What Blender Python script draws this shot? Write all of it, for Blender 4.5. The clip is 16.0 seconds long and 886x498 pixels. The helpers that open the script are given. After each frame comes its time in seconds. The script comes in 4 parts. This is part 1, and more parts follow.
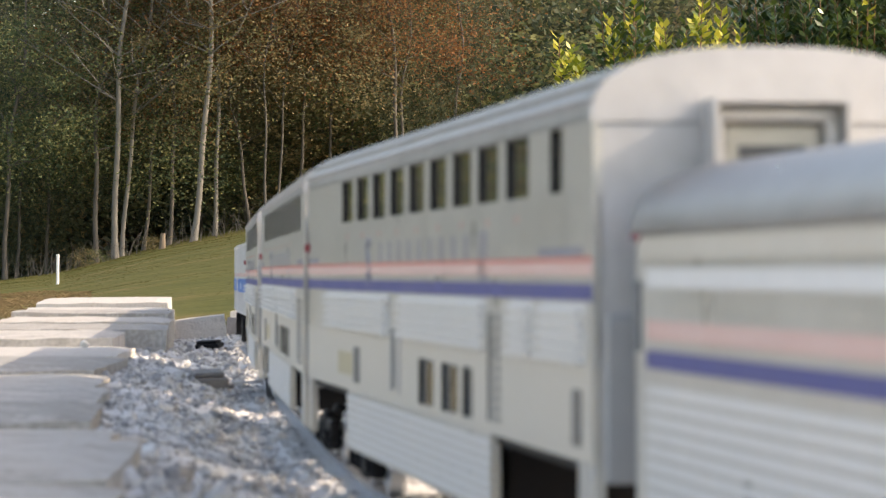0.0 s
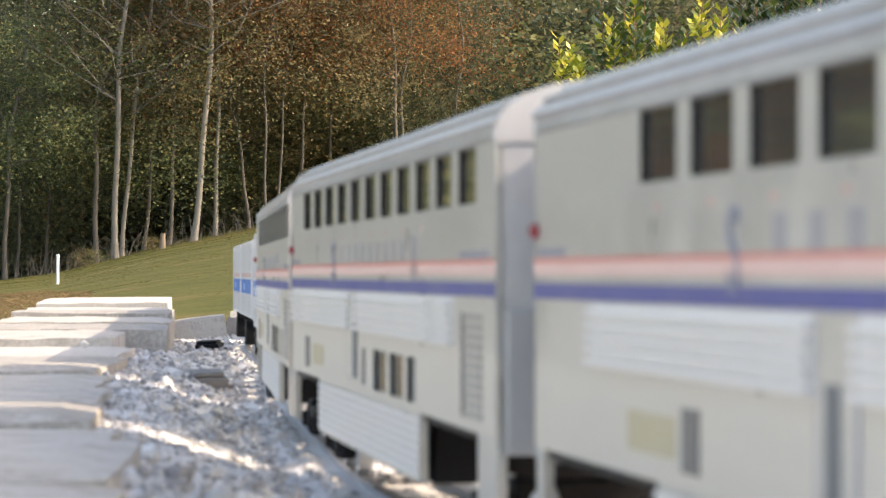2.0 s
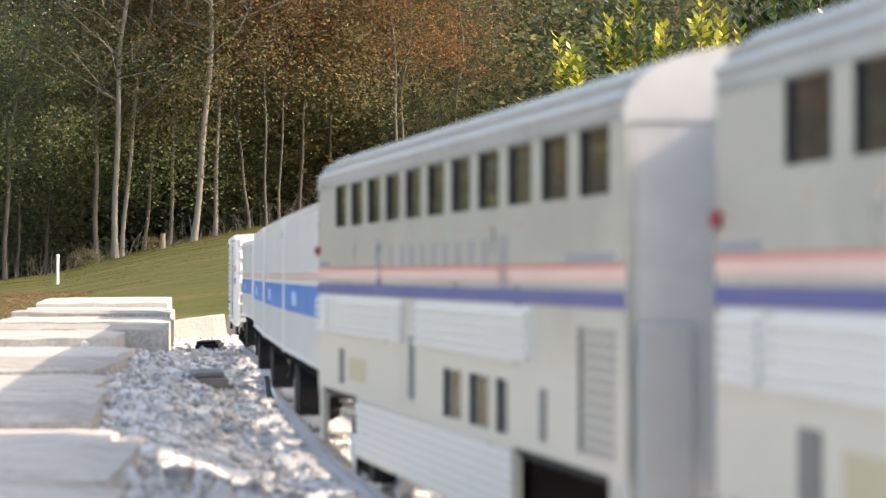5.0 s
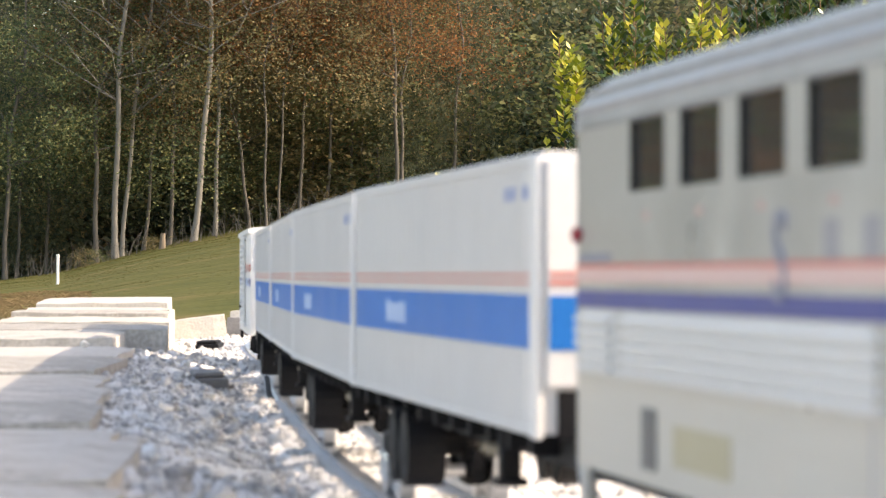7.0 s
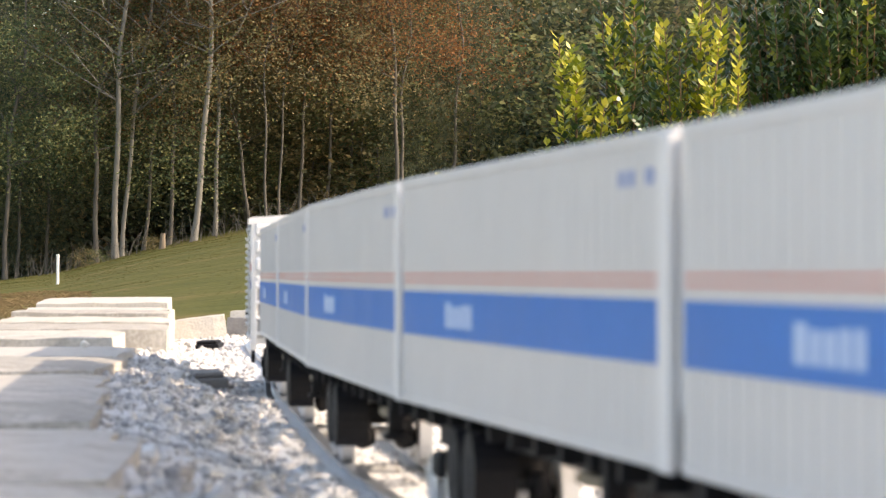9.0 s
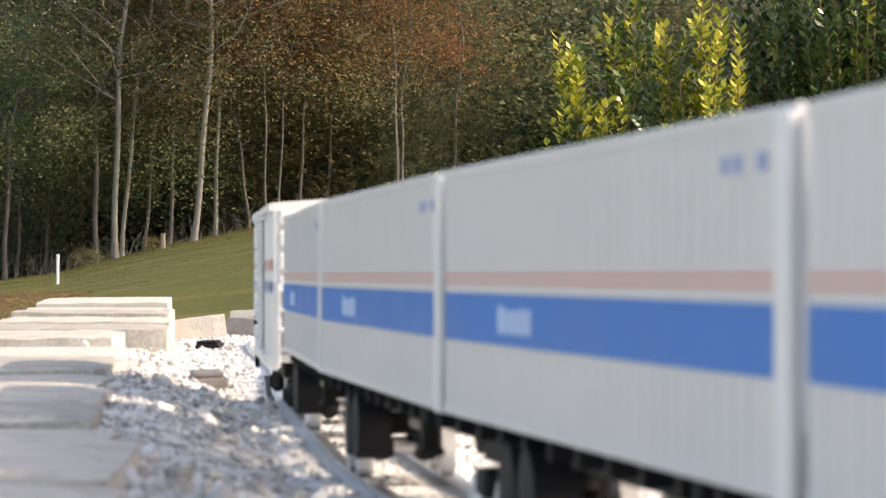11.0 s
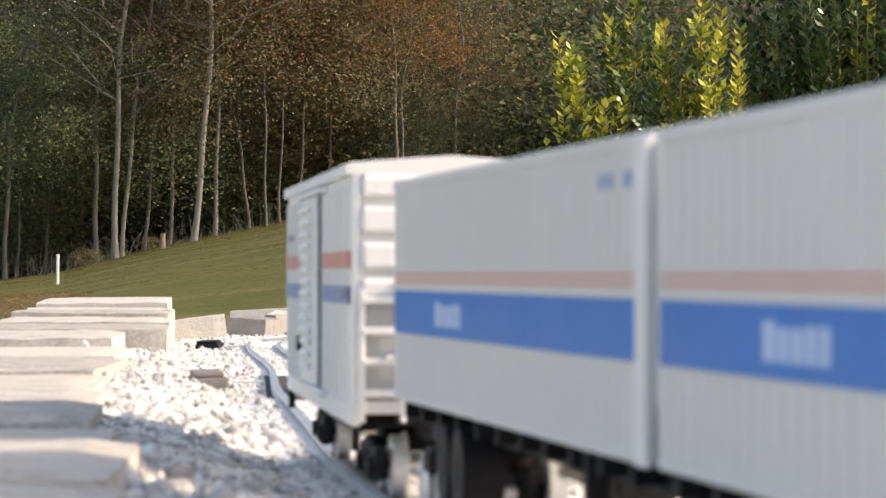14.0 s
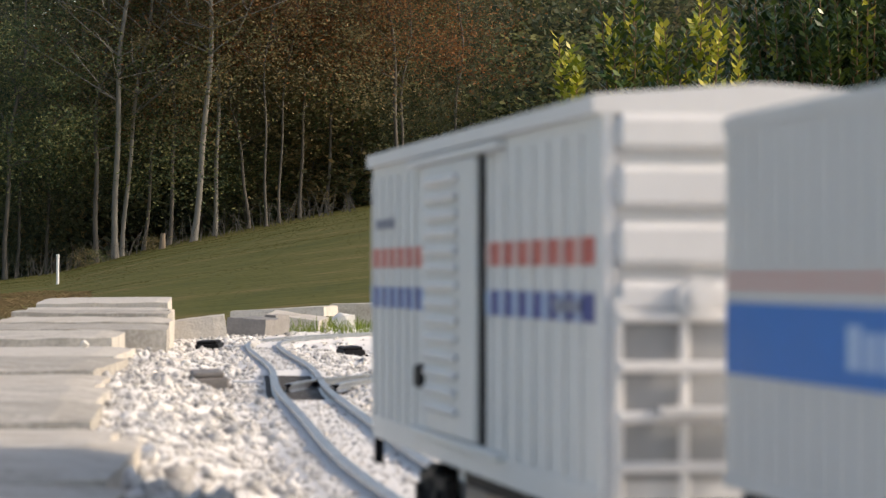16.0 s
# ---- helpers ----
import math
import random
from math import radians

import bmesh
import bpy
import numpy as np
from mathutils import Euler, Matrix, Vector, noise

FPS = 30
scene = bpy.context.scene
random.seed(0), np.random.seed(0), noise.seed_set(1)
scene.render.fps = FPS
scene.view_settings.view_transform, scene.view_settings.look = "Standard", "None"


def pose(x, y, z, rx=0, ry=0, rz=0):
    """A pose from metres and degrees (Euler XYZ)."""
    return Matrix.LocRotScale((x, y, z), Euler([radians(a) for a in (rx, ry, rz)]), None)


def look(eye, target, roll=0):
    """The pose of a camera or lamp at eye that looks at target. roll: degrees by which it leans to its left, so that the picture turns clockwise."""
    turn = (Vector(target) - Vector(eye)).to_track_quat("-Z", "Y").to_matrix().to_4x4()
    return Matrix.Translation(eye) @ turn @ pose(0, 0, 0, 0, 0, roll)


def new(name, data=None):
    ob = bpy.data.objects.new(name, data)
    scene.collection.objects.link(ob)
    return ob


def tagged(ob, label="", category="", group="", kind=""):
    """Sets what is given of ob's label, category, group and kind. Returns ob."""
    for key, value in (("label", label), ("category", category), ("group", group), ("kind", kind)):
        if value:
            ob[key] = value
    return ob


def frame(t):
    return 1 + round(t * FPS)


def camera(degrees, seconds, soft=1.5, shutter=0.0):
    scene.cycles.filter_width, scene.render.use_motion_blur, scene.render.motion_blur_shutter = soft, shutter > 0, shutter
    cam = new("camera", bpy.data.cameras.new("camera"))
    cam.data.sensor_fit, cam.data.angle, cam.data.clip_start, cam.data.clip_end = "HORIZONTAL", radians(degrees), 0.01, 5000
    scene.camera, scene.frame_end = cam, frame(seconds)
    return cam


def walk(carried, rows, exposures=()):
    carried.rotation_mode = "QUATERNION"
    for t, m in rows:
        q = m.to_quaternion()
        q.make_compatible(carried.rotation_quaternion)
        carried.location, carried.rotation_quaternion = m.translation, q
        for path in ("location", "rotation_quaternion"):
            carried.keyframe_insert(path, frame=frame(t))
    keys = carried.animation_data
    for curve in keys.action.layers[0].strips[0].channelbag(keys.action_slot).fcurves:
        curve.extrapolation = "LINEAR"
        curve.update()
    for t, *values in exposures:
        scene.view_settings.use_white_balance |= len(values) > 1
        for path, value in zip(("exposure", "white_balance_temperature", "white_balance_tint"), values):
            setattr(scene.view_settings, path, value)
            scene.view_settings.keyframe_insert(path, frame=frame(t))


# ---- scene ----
cam = camera(14.694, 16.0, soft=1.2)
EYE = 0.1121
walk(cam, [(0.0, pose(0, 0, EYE, 90.410, 0, 0)), (16.0, pose(0, 0, EYE, 90.410, 0, 0))],
     exposures=[(0.0, 1.42, 8500, 17), (1.0, 1.76, 8600, 18), (5.5, 1.76, 8500, 17), (7.0, 1.70, 8500, 17), (9.0, 1.58, 8500, 17), (12.5, 1.40, 8500, 17), (14.0, 1.28, 8400, 17), (15.0, 1.04, 8200, 16), (15.5, 0.98, 8100, 16), (16.0, 0.60, 8000, 15)])
cam.data.dof.use_dof = True
cam.data.dof.focus_distance = 22.0
cam.data.dof.aperture_fstop = 42.0

# ---- world and sun ----
SUN_AZ, SUN_EL = radians(-5), radians(31)   # azimuth from +x towards +y
to_sun = Vector((math.cos(SUN_EL) * math.cos(SUN_AZ), math.cos(SUN_EL) * math.sin(SUN_AZ), math.sin(SUN_EL)))
world = bpy.data.worlds.new("world")
scene.world = world
world.use_nodes = True
wn = world.node_tree.nodes
sky = wn.new("ShaderNodeTexSky")
sky.sky_type, sky.sun_disc = "NISHITA", False
sky.sun_elevation, sky.sun_rotation = SUN_EL, math.pi / 2 - SUN_AZ
sky.air_density, sky.dust_density = 1.0, 1.5
wn["Background"].inputs[1].default_value = 0.15
world.node_tree.links.new(sky.outputs[0], wn["Background"].inputs[0])
sun = new("sun", bpy.data.lights.new("sun", "SUN"))
sun.data.energy, sun.data.angle, sun.data.color = 1.9, radians(0.53), (1.0, 0.955, 0.89)
sun.matrix_world = look(to_sun * 50, (0, 0, 0))


# ---- materials ----
def mat(name, col, col2=None, rough=0.6, metal=0.0, scale=30.0, bump=0.0, bump_scale=None, spec=0.5,
        island=0.0, obj=0.0, stretch=None, detail=6.0, trans=0.0):
    """A surface with two scales of variation: broad stains and fine grain."""
    m = bpy.data.materials.new(name)
    m.use_nodes = True
    nt = m.node_tree
    nd, ln = nt.nodes, nt.links.new
    bsdf = nd["Principled BSDF"]
    tc = nd.new("ShaderNodeTexCoord")
    vec = tc.outputs["Object"]
    if stretch:
        mp = nd.new("ShaderNodeMapping")
        mp.inputs["Scale"].default_value = stretch
        ln(vec, mp.inputs["Vector"])
        vec = mp.outputs[0]
    n1, n2 = nd.new("ShaderNodeTexNoise"), nd.new("ShaderNodeTexNoise")
    for n, s in ((n1, scale), (n2, scale * 7.3)):
        n.inputs["Scale"].default_value, n.inputs["Detail"].default_value = s, detail
        ln(vec, n.inputs["Vector"])
    mix = nd.new("ShaderNodeMath")
    mix.operation = "MULTIPLY_ADD"
    mix.inputs[1].default_value = 0.45
    ln(n2.outputs[0], mix.inputs[0])
    sc = nd.new("ShaderNodeMath")
    sc.operation = "MULTIPLY"
    sc.inputs[1].default_value = 0.55
    ln(n1.outputs[0], sc.inputs[0])
    ln(sc.outputs[0], mix.inputs[2])
    value = mix.outputs[0]
    for amount, node, out in ((island, "ShaderNodeNewGeometry", "Random Per Island"), (obj, "ShaderNodeObjectInfo", "Random")):
        if amount:
            g = nd.new(node)
            a = nd.new("ShaderNodeMath")
            a.operation, a.inputs[1].default_value = "MULTIPLY_ADD", amount
            ln(g.outputs[out], a.inputs[0])
            s2 = nd.new("ShaderNodeMath")
            s2.operation, s2.inputs[1].default_value = "SUBTRACT", amount * 0.5
            ln(value, s2.inputs[0])
            ln(s2.outputs[0], a.inputs[2])
            value = a.outputs[0]
    ramp = nd.new("ShaderNodeValToRGB")
    cols = [col] + (list(col2) if isinstance(col2, list) else [col2 or tuple(c * 0.8 for c in col)])
    el = ramp.color_ramp.elements
    while len(el) < len(cols):
        el.new(0.5)
    for i, c in enumerate(cols):
        el[i].position = 0.3 + 0.4 * i / (len(cols) - 1)
        el[i].color = (*c, 1)
    ln(value, ramp.inputs[0])
    ln(ramp.outputs[0], bsdf.inputs["Base Color"])
    rr = nd.new("ShaderNodeMath")
    rr.operation, rr.inputs[1].default_value, rr.inputs[2].default_value = "MULTIPLY_ADD", 0.25, rough - 0.12
    ln(n1.outputs[0], rr.inputs[0])
    ln(rr.outputs[0], bsdf.inputs["Roughness"])
    bsdf.inputs["Metallic"].default_value = metal
    bsdf.inputs["Specular IOR Level"].default_value = spec
    if bump:
        b = nd.new("ShaderNodeBump")
        b.inputs["Strength"].default_value, b.inputs["Distance"].default_value = bump, 0.2 / (bump_scale or scale)
        src = n2
        if bump_scale:
            src = nd.new("ShaderNodeTexNoise")
            src.inputs["Scale"].default_value, src.inputs["Detail"].default_value = bump_scale, 8
            ln(vec, src.inputs["Vector"])
        ln(src.outputs[0], b.inputs["Height"])
        ln(b.outputs[0], bsdf.inputs["Normal"])
    if trans:
        t = nd.new("ShaderNodeBsdfTranslucent")
        ln(ramp.outputs[0], t.inputs[0])
        ms = nd.new("ShaderNodeMixShader")
        ms.inputs[0].default_value = trans
        ln(bsdf.outputs[0], ms.inputs[1])
        ln(t.outputs[0], ms.inputs[2])
        ln(ms.outputs[0], nd["Material Output"].inputs[0])
    return m


SILVER = mat("silver_paint", (0.47, 0.465, 0.435), (0.58, 0.57, 0.535), 0.31, 0.30, 22, 0.04)
ENDSILVER = mat("end_silver", (0.42, 0.425, 0.43), (0.52, 0.525, 0.53), 0.45, 0.2, 18, 0.05)
ROOFGREY = mat("roof_silver", (0.248, 0.248, 0.248), (0.381, 0.381, 0.381), 0.42, 0.35, 9, 0.05)
WHITE = mat("white_paint", (0.74, 0.74, 0.74), (0.66, 0.66, 0.66), 0.45, 0, 14, 0.04)
RIBBED = mat("ribbed_white", (0.76, 0.76, 0.765), (0.67, 0.67, 0.67), 0.4, 0.1, 14, 0.04)
# on the coaches' lower sides this beige stands for reflected gravel
BEIGE = mat("beige_panel", (0.52, 0.485, 0.425), (0.60, 0.565, 0.51), 0.45, 0.1, 9, 0.04)
TANPATCH = mat("tan_patch", (0.42, 0.36, 0.22), (0.5, 0.44, 0.3), 0.5, 0, 40)
RED = mat("faded_red", (0.58, 0.13, 0.10), (0.64, 0.18, 0.14), 0.5, 0, 18)
PALERED = mat("pale_red", (0.66, 0.42, 0.38), (0.70, 0.49, 0.45), 0.5, 0, 18)
NAVY = mat("navy_stripe", (0.035, 0.05, 0.23), (0.05, 0.065, 0.27), 0.45, 0, 18)
BLUE = mat("bright_blue", (0.002, 0.155, 0.50), (0.006, 0.18, 0.57), 0.4, 0, 12, spec=0.2)
# grey for the lower car ends: their shade is put into the colour
ENDSHADE = mat("end_shade_grey", (0.40, 0.41, 0.42), (0.34, 0.35, 0.36), 0.5, 0.1, 20)
BOXBLUE = mat("boxcar_blue", (0.03, 0.05, 0.24), (0.045, 0.07, 0.28), 0.5, 0, 18)
BOXRED = mat("boxcar_red", (0.50, 0.08, 0.06), (0.56, 0.12, 0.10), 0.5, 0, 18)
LETTER = mat("lettering_grey_blue", (0.23, 0.25, 0.33), (0.29, 0.31, 0.39), 0.4, 0.2, 30)
FAINT = mat("faint_lettering", (0.33, 0.33, 0.37), (0.38, 0.38, 0.42), 0.35, 0.25, 30)
NUMBERBLUE = mat("number_blue", (0.20, 0.28, 0.50), (0.25, 0.33, 0.54), 0.5, 0, 30)
LOGOPALE = mat("pale_logo", (0.34, 0.48, 0.70), (0.42, 0.56, 0.76), 0.5, 0, 60)
TRAILER = mat("trailer_grey", (0.64, 0.64, 0.64), (0.58, 0.58, 0.58), 0.4, 0.1, 8, 0.04)
BOXSIDE = mat("boxcar_grey", (0.72, 0.73, 0.73), (0.64, 0.65, 0.65), 0.45, 0.1, 10, 0.05)
BLACK = mat("black_plastic", (0.004, 0.004, 0.006), (0.011, 0.011, 0.013), 0.6, 0, 60, 0.1, spec=0.2)
BRASS = mat("tan_metal", (0.17, 0.13, 0.075), (0.24, 0.19, 0.12), 0.45, 0.3, 60)
RUBBER = mat("dark_diaphragm", (0.10, 0.11, 0.12), (0.16, 0.17, 0.18), 0.6, 0, 40, 0.1)
STEEL = mat("wheel_steel", (0.70, 0.71, 0.73), (0.58, 0.59, 0.60), 0.38, 0.55, 60, 0.05)
RAIL = mat("rail_aluminium", (0.44, 0.48, 0.52), (0.30, 0.33, 0.37), 0.34, 0.85, 25, 0.1)
TIE = mat("tie_plastic", (0.035, 0.034, 0.034), (0.09, 0.085, 0.08), 0.7, 0, 60, 0.2)
GLASS = mat("window_film", (0.60, 0.58, 0.53), (0.66, 0.64, 0.59), 0.06, 0.9, 5, 0, spec=0.5)
for node in GLASS.node_tree.nodes:
    if node.type == "BSDF_PRINCIPLED":
        for link in list(node.inputs["Roughness"].links):
            GLASS.node_tree.links.remove(link)
        node.inputs["Roughness"].default_value = 0.05
AMBERGLASS = mat("curtained_window", (0.09, 0.06, 0.024), (0.30, 0.205, 0.09), 0.25, 0, 90, 0.1, stretch=(0.2, 0.2, 3), spec=0.6)
MARKER = mat("red_marker_lens", (0.30, 0.02, 0.04), (0.36, 0.04, 0.06), 0.2)
STONE = mat("limestone", (0.36, 0.36, 0.36), [(0.80, 0.79, 0.77), (0.60, 0.58, 0.55)], 0.9, 0, 60, 0.6, island=0.95)
PALESTONE = mat("white_limestone", (0.66, 0.65, 0.62), (0.78, 0.77, 0.74), 0.85, 0, 60, 0.6)
HOUSING = mat("weathered_grey_plastic", (0.13, 0.12, 0.115), (0.21, 0.195, 0.18), 0.6, 0, 40, 0.3)
FINES = mat("crushed_stone", (0.56, 0.555, 0.545), [(0.80, 0.79, 0.77), (0.66, 0.645, 0.62)], 0.95, 0, 90, 1.0, bump_scale=240, spec=0.2)
CONCRETE = mat("cast_concrete", (0.336, 0.319, 0.286), [(0.549, 0.521, 0.476), (0.398, 0.364, 0.314)], 0.9, 0, 28, 1.0, bump_scale=230, obj=0.4, spec=0.2)
# darker than CONCRETE: shadow on the far blocks is put into the colour
SHADEDSLAB = mat("shaded_grey_slab", (0.17, 0.165, 0.16), (0.27, 0.26, 0.25), 0.85, 0, 30, 0.5, bump_scale=160)
LAWN = mat("lawn", (0.061, 0.074, 0.022), [(0.103, 0.103, 0.033), (0.184, 0.138, 0.065)], 0.95, 0, 0.5, 0.9, bump_scale=9, detail=15, spec=0.05)
TURF = mat("turf_blades", (0.070, 0.084, 0.027), [(0.109, 0.111, 0.038), (0.180, 0.138, 0.065)], 0.95, 0, 0.3, island=0.20, trans=0.2, spec=0.05)
DRYTURF = mat("dry_turf_blades", (0.17, 0.125, 0.062), [(0.24, 0.172, 0.090), (0.29, 0.20, 0.11)], 0.95, 0, 0.5, island=0.2, trans=0.2, spec=0.05)
GRASS = mat("grass_blades", (0.10, 0.16, 0.02), (0.2, 0.24, 0.05), 0.7, 0, 20, island=0.5, trans=0.3, spec=0.2)
BARK = mat("grey_bark", (0.135, 0.128, 0.113), (0.243, 0.232, 0.207), 0.9, 0, 3, 0.6, bump_scale=14, stretch=(1, 1, 0.3))
DARKBARK = mat("dark_bark", (0.075, 0.068, 0.060), (0.15, 0.138, 0.12), 0.9, 0, 3, 0.6, bump_scale=14, stretch=(1, 1, 0.3))
LEAFGREEN = mat("green_leaves", (0.080, 0.120, 0.065), [(0.135, 0.175, 0.082), (0.253, 0.261, 0.116)], 0.65, 0, 0.5, island=0.85, obj=0.35, trans=0.5, spec=0.2)
LEAFDARK = mat("dark_green_leaves", (0.052, 0.076, 0.052), [(0.095, 0.120, 0.075), (0.159, 0.168, 0.094)], 0.65, 0, 0.5, island=0.6, obj=0.35, trans=0.35, spec=0.2)
LEAFOLIVE = mat("olive_leaves", (0.116, 0.120, 0.068), [(0.190, 0.178, 0.094), (0.316, 0.247, 0.126)], 0.65, 0, 0.5, island=0.85, obj=0.35, trans=0.5, spec=0.2)
LEAFRUST = mat("rust_leaves", (0.125, 0.082, 0.050), [(0.205, 0.112, 0.060), (0.33, 0.155, 0.066)], 0.65, 0, 0.5, island=0.85, obj=0.35, trans=0.5, spec=0.2)
# shrub leaves: the tips' yellow-green is brightened to look sunlit
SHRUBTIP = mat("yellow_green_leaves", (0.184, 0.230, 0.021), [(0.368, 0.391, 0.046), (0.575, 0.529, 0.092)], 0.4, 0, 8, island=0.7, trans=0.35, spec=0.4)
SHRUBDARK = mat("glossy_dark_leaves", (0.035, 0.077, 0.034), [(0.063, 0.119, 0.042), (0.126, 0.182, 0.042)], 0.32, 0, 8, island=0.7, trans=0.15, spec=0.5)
TWIG = mat("brown_twig", (0.16, 0.09, 0.05), (0.24, 0.15, 0.08), 0.8, 0, 40)
PVC = mat("white_pipe", (0.85, 0.85, 0.84), (0.78, 0.78, 0.76), 0.4, 0, 10)
FAWN = mat("pale_stump", (0.16, 0.125, 0.09), (0.24, 0.19, 0.14), 0.9, 0, 10, 0.3)


# ---- mesh helpers ----
def part(name, bm, material, parent=None, label="", smooth=False):
    me = bpy.data.meshes.new(name)
    bm.to_mesh(me)
    bm.free()
    me.materials.append(material)
    if smooth:
        me.polygons.foreach_set("use_smooth", [True] * len(me.polygons))
    ob = new(name, me)
    if parent:
        ob.parent = parent
    if label:
        ob["label"] = label
    return ob


def part_mesh(name, me, parent=None, m=None, label=""):
    ob = new(name, me)
    if parent:
        ob.parent = parent
    if m is not None:
        ob.matrix_basis = m
    if label:
        ob["label"] = label
    return ob


def pymesh(name, verts, faces, material, smooth=False):
    me = bpy.data.meshes.new(name)
    me.from_pydata([tuple(v) for v in verts], [], faces)
    me.materials.append(material)
    if smooth:
        me.polygons.foreach_set("use_smooth", [True] * len(me.polygons))
    return me


def quads_mesh(name, co, material):
    """co: n x 4 x 3 corners of loose quads."""
    n = len(co)
    me = bpy.data.meshes.new(name)
    me.vertices.add(n * 4)
    me.vertices.foreach_set("co", np.asarray(co, dtype=np.float32).ravel())
    me.loops.add(n * 4)
    me.loops.foreach_set("vertex_index", np.arange(n * 4, dtype=np.int32))
    me.polygons.add(n)
    me.polygons.foreach_set("loop_start", np.arange(n, dtype=np.int32) * 4)
    me.update(calc_edges=True)
    me.materials.append(material)
    return me


def box(bm, x0, x1, y0, y1, z0, z1, bevel=0.0):
    r = bmesh.ops.create_cube(bm, size=1.0)
    vs = r["verts"]
    for v in vs:
        v.co = Vector(((x0 + x1) / 2 + v.co.x * (x1 - x0), (y0 + y1) / 2 + v.co.y * (y1 - y0), (z0 + z1) / 2 + v.co.z * (z1 - z0)))
    if bevel:
        es = list({e for v in vs for e in v.link_edges})
        bmesh.ops.bevel(bm, geom=es, offset=bevel, segments=1, affect="EDGES", profile=0.5)
    return vs


def boxes(*dims, bevel=0.0):
    bm = bmesh.new()
    for d in dims:
        box(bm, *d, bevel=bevel)
    return bm


def cyl(bm, a, b, r0, r1=None, seg=12):
    a, b = Vector(a), Vector(b)
    d = b - a
    m = Matrix.Translation((a + b) / 2) @ d.to_track_quat("Z", "Y").to_matrix().to_4x4()
    bmesh.ops.create_cone(bm, cap_ends=True, segments=seg, radius1=r0, radius2=r0 if r1 is None else r1, depth=d.length, matrix=m)


def tube(points, radii, seg=8):
    """Verts and faces of a tapered tube."""
    vs, fs = [], []
    n = len(points)
    for i, (p, r) in enumerate(zip(points, radii)):
        d = (Vector(points[min(i + 1, n - 1)]) - Vector(points[max(i - 1, 0)])).normalized()
        u = d.orthogonal().normalized()
        w = d.cross(u)
        for k in range(seg):
            a = 2 * math.pi * k / seg
            vs.append(Vector(p) + (u * math.cos(a) + w * math.sin(a)) * r)
    for i in range(n - 1):
        for k in range(seg):
            k2 = (k + 1) % seg
            fs.append((i * seg + k, i * seg + k2, (i + 1) * seg + k2, (i + 1) * seg + k))
    fs.append(tuple((n - 1) * seg + k for k in range(seg)))
    return vs, fs


UNIT = {}


def each(name, rows, material, parent, label=""):
    """One object for each box (x0, x1, y0, y1, z0, z1); they share one mesh per material."""
    if material.name not in UNIT:
        bm = boxes((0, 1, 0, 1, 0, 1))
        me = bpy.data.meshes.new("piece")
        bm.to_mesh(me)
        bm.free()
        me.materials.append(material)
        UNIT[material.name] = me
    for x0, x1, y0, y1, z0, z1 in rows:
        part_mesh(name, UNIT[material.name], parent, Matrix.Translation((x0, y0, z0)) @ Matrix.Diagonal((x1 - x0, y1 - y0, z1 - z0, 1)), label)


def lerp_list(x, xs, ys):
    return float(np.interp(x, xs, ys))


# ---- the line of the track: curvature along its length, from beside the camera into the distance ----
K_S = [-0.2, 0.0, 0.7, 1.4, 2.1, 2.8, 3.5, 4.1, 4.6, 5.0, 5.4, 5.8, 6.4, 7.2]
K_V = [0.0, -0.4397, -0.0681, 0.0675, 0.073, -0.0275, 0.0691, -0.0746, -0.0053, 0.0168, 0.0817, 0.3851, 0.461, 0.4569]
SS = np.arange(-7.0, 8.6, 0.01)
heading = np.cumsum(np.interp(SS, K_S, K_V)) * 0.01
I0 = int(np.argmin(abs(SS)))
heading += 0.0328 - heading[I0]
line_x, line_y = np.cumsum(np.sin(heading)) * 0.01, np.cumsum(np.cos(heading)) * 0.01
line_x += 0.2079 - line_x[I0]
line_y += -0.0298 - line_y[I0]


def on_line(s, side=0.0):
    h = np.interp(s, SS, heading)
    return np.interp(s, SS, line_x) + math.cos(h) * side, np.interp(s, SS, line_y) - math.sin(h) * side, h


def off_line(x, y):
    """Distance of a point from the track's line, and the stretch along it; positive to the right."""
    i = int(np.argmin((line_x[::4] - x) ** 2 + (line_y[::4] - y) ** 2)) * 4
    return (x - line_x[i]) * math.cos(heading[i]) - (y - line_y[i]) * math.sin(heading[i]), SS[i]


# ---- the lie of the land ----
U_EDGE = [-60, -16, -10.5, -9.0, -6.7, -4.5, -3.4, -1.8, 2, 8, 60]
Z_EDGE = [-1.2, -0.65, -0.10, 0.08, 0.64, 1.08, 1.32, 1.62, 2.1, 2.4, 2.4]


def ground_z(x, y):
    r = math.hypot(x, y)
    near = -0.11 - 0.02 * min(max((r - 5) / 10, 0), 1)
    if y <= 0.5:
        return near - 0.05
    u = 80 * x / y
    edge = lerp_list(u, U_EDGE, Z_EDGE)
    f = min(max((y - 9) / 71, 0), 1.0)
    z = near + (edge - near) * (f ** 1.05)
    if y > 80:
        z += min(y - 80, 120) * 0.03 * min(max((u + 11) / 6, 0.0), 1.0)
    return z + (0.05 * noise.noise((x * 0.15, y * 0.15, 0)) if r > 12 else 0)


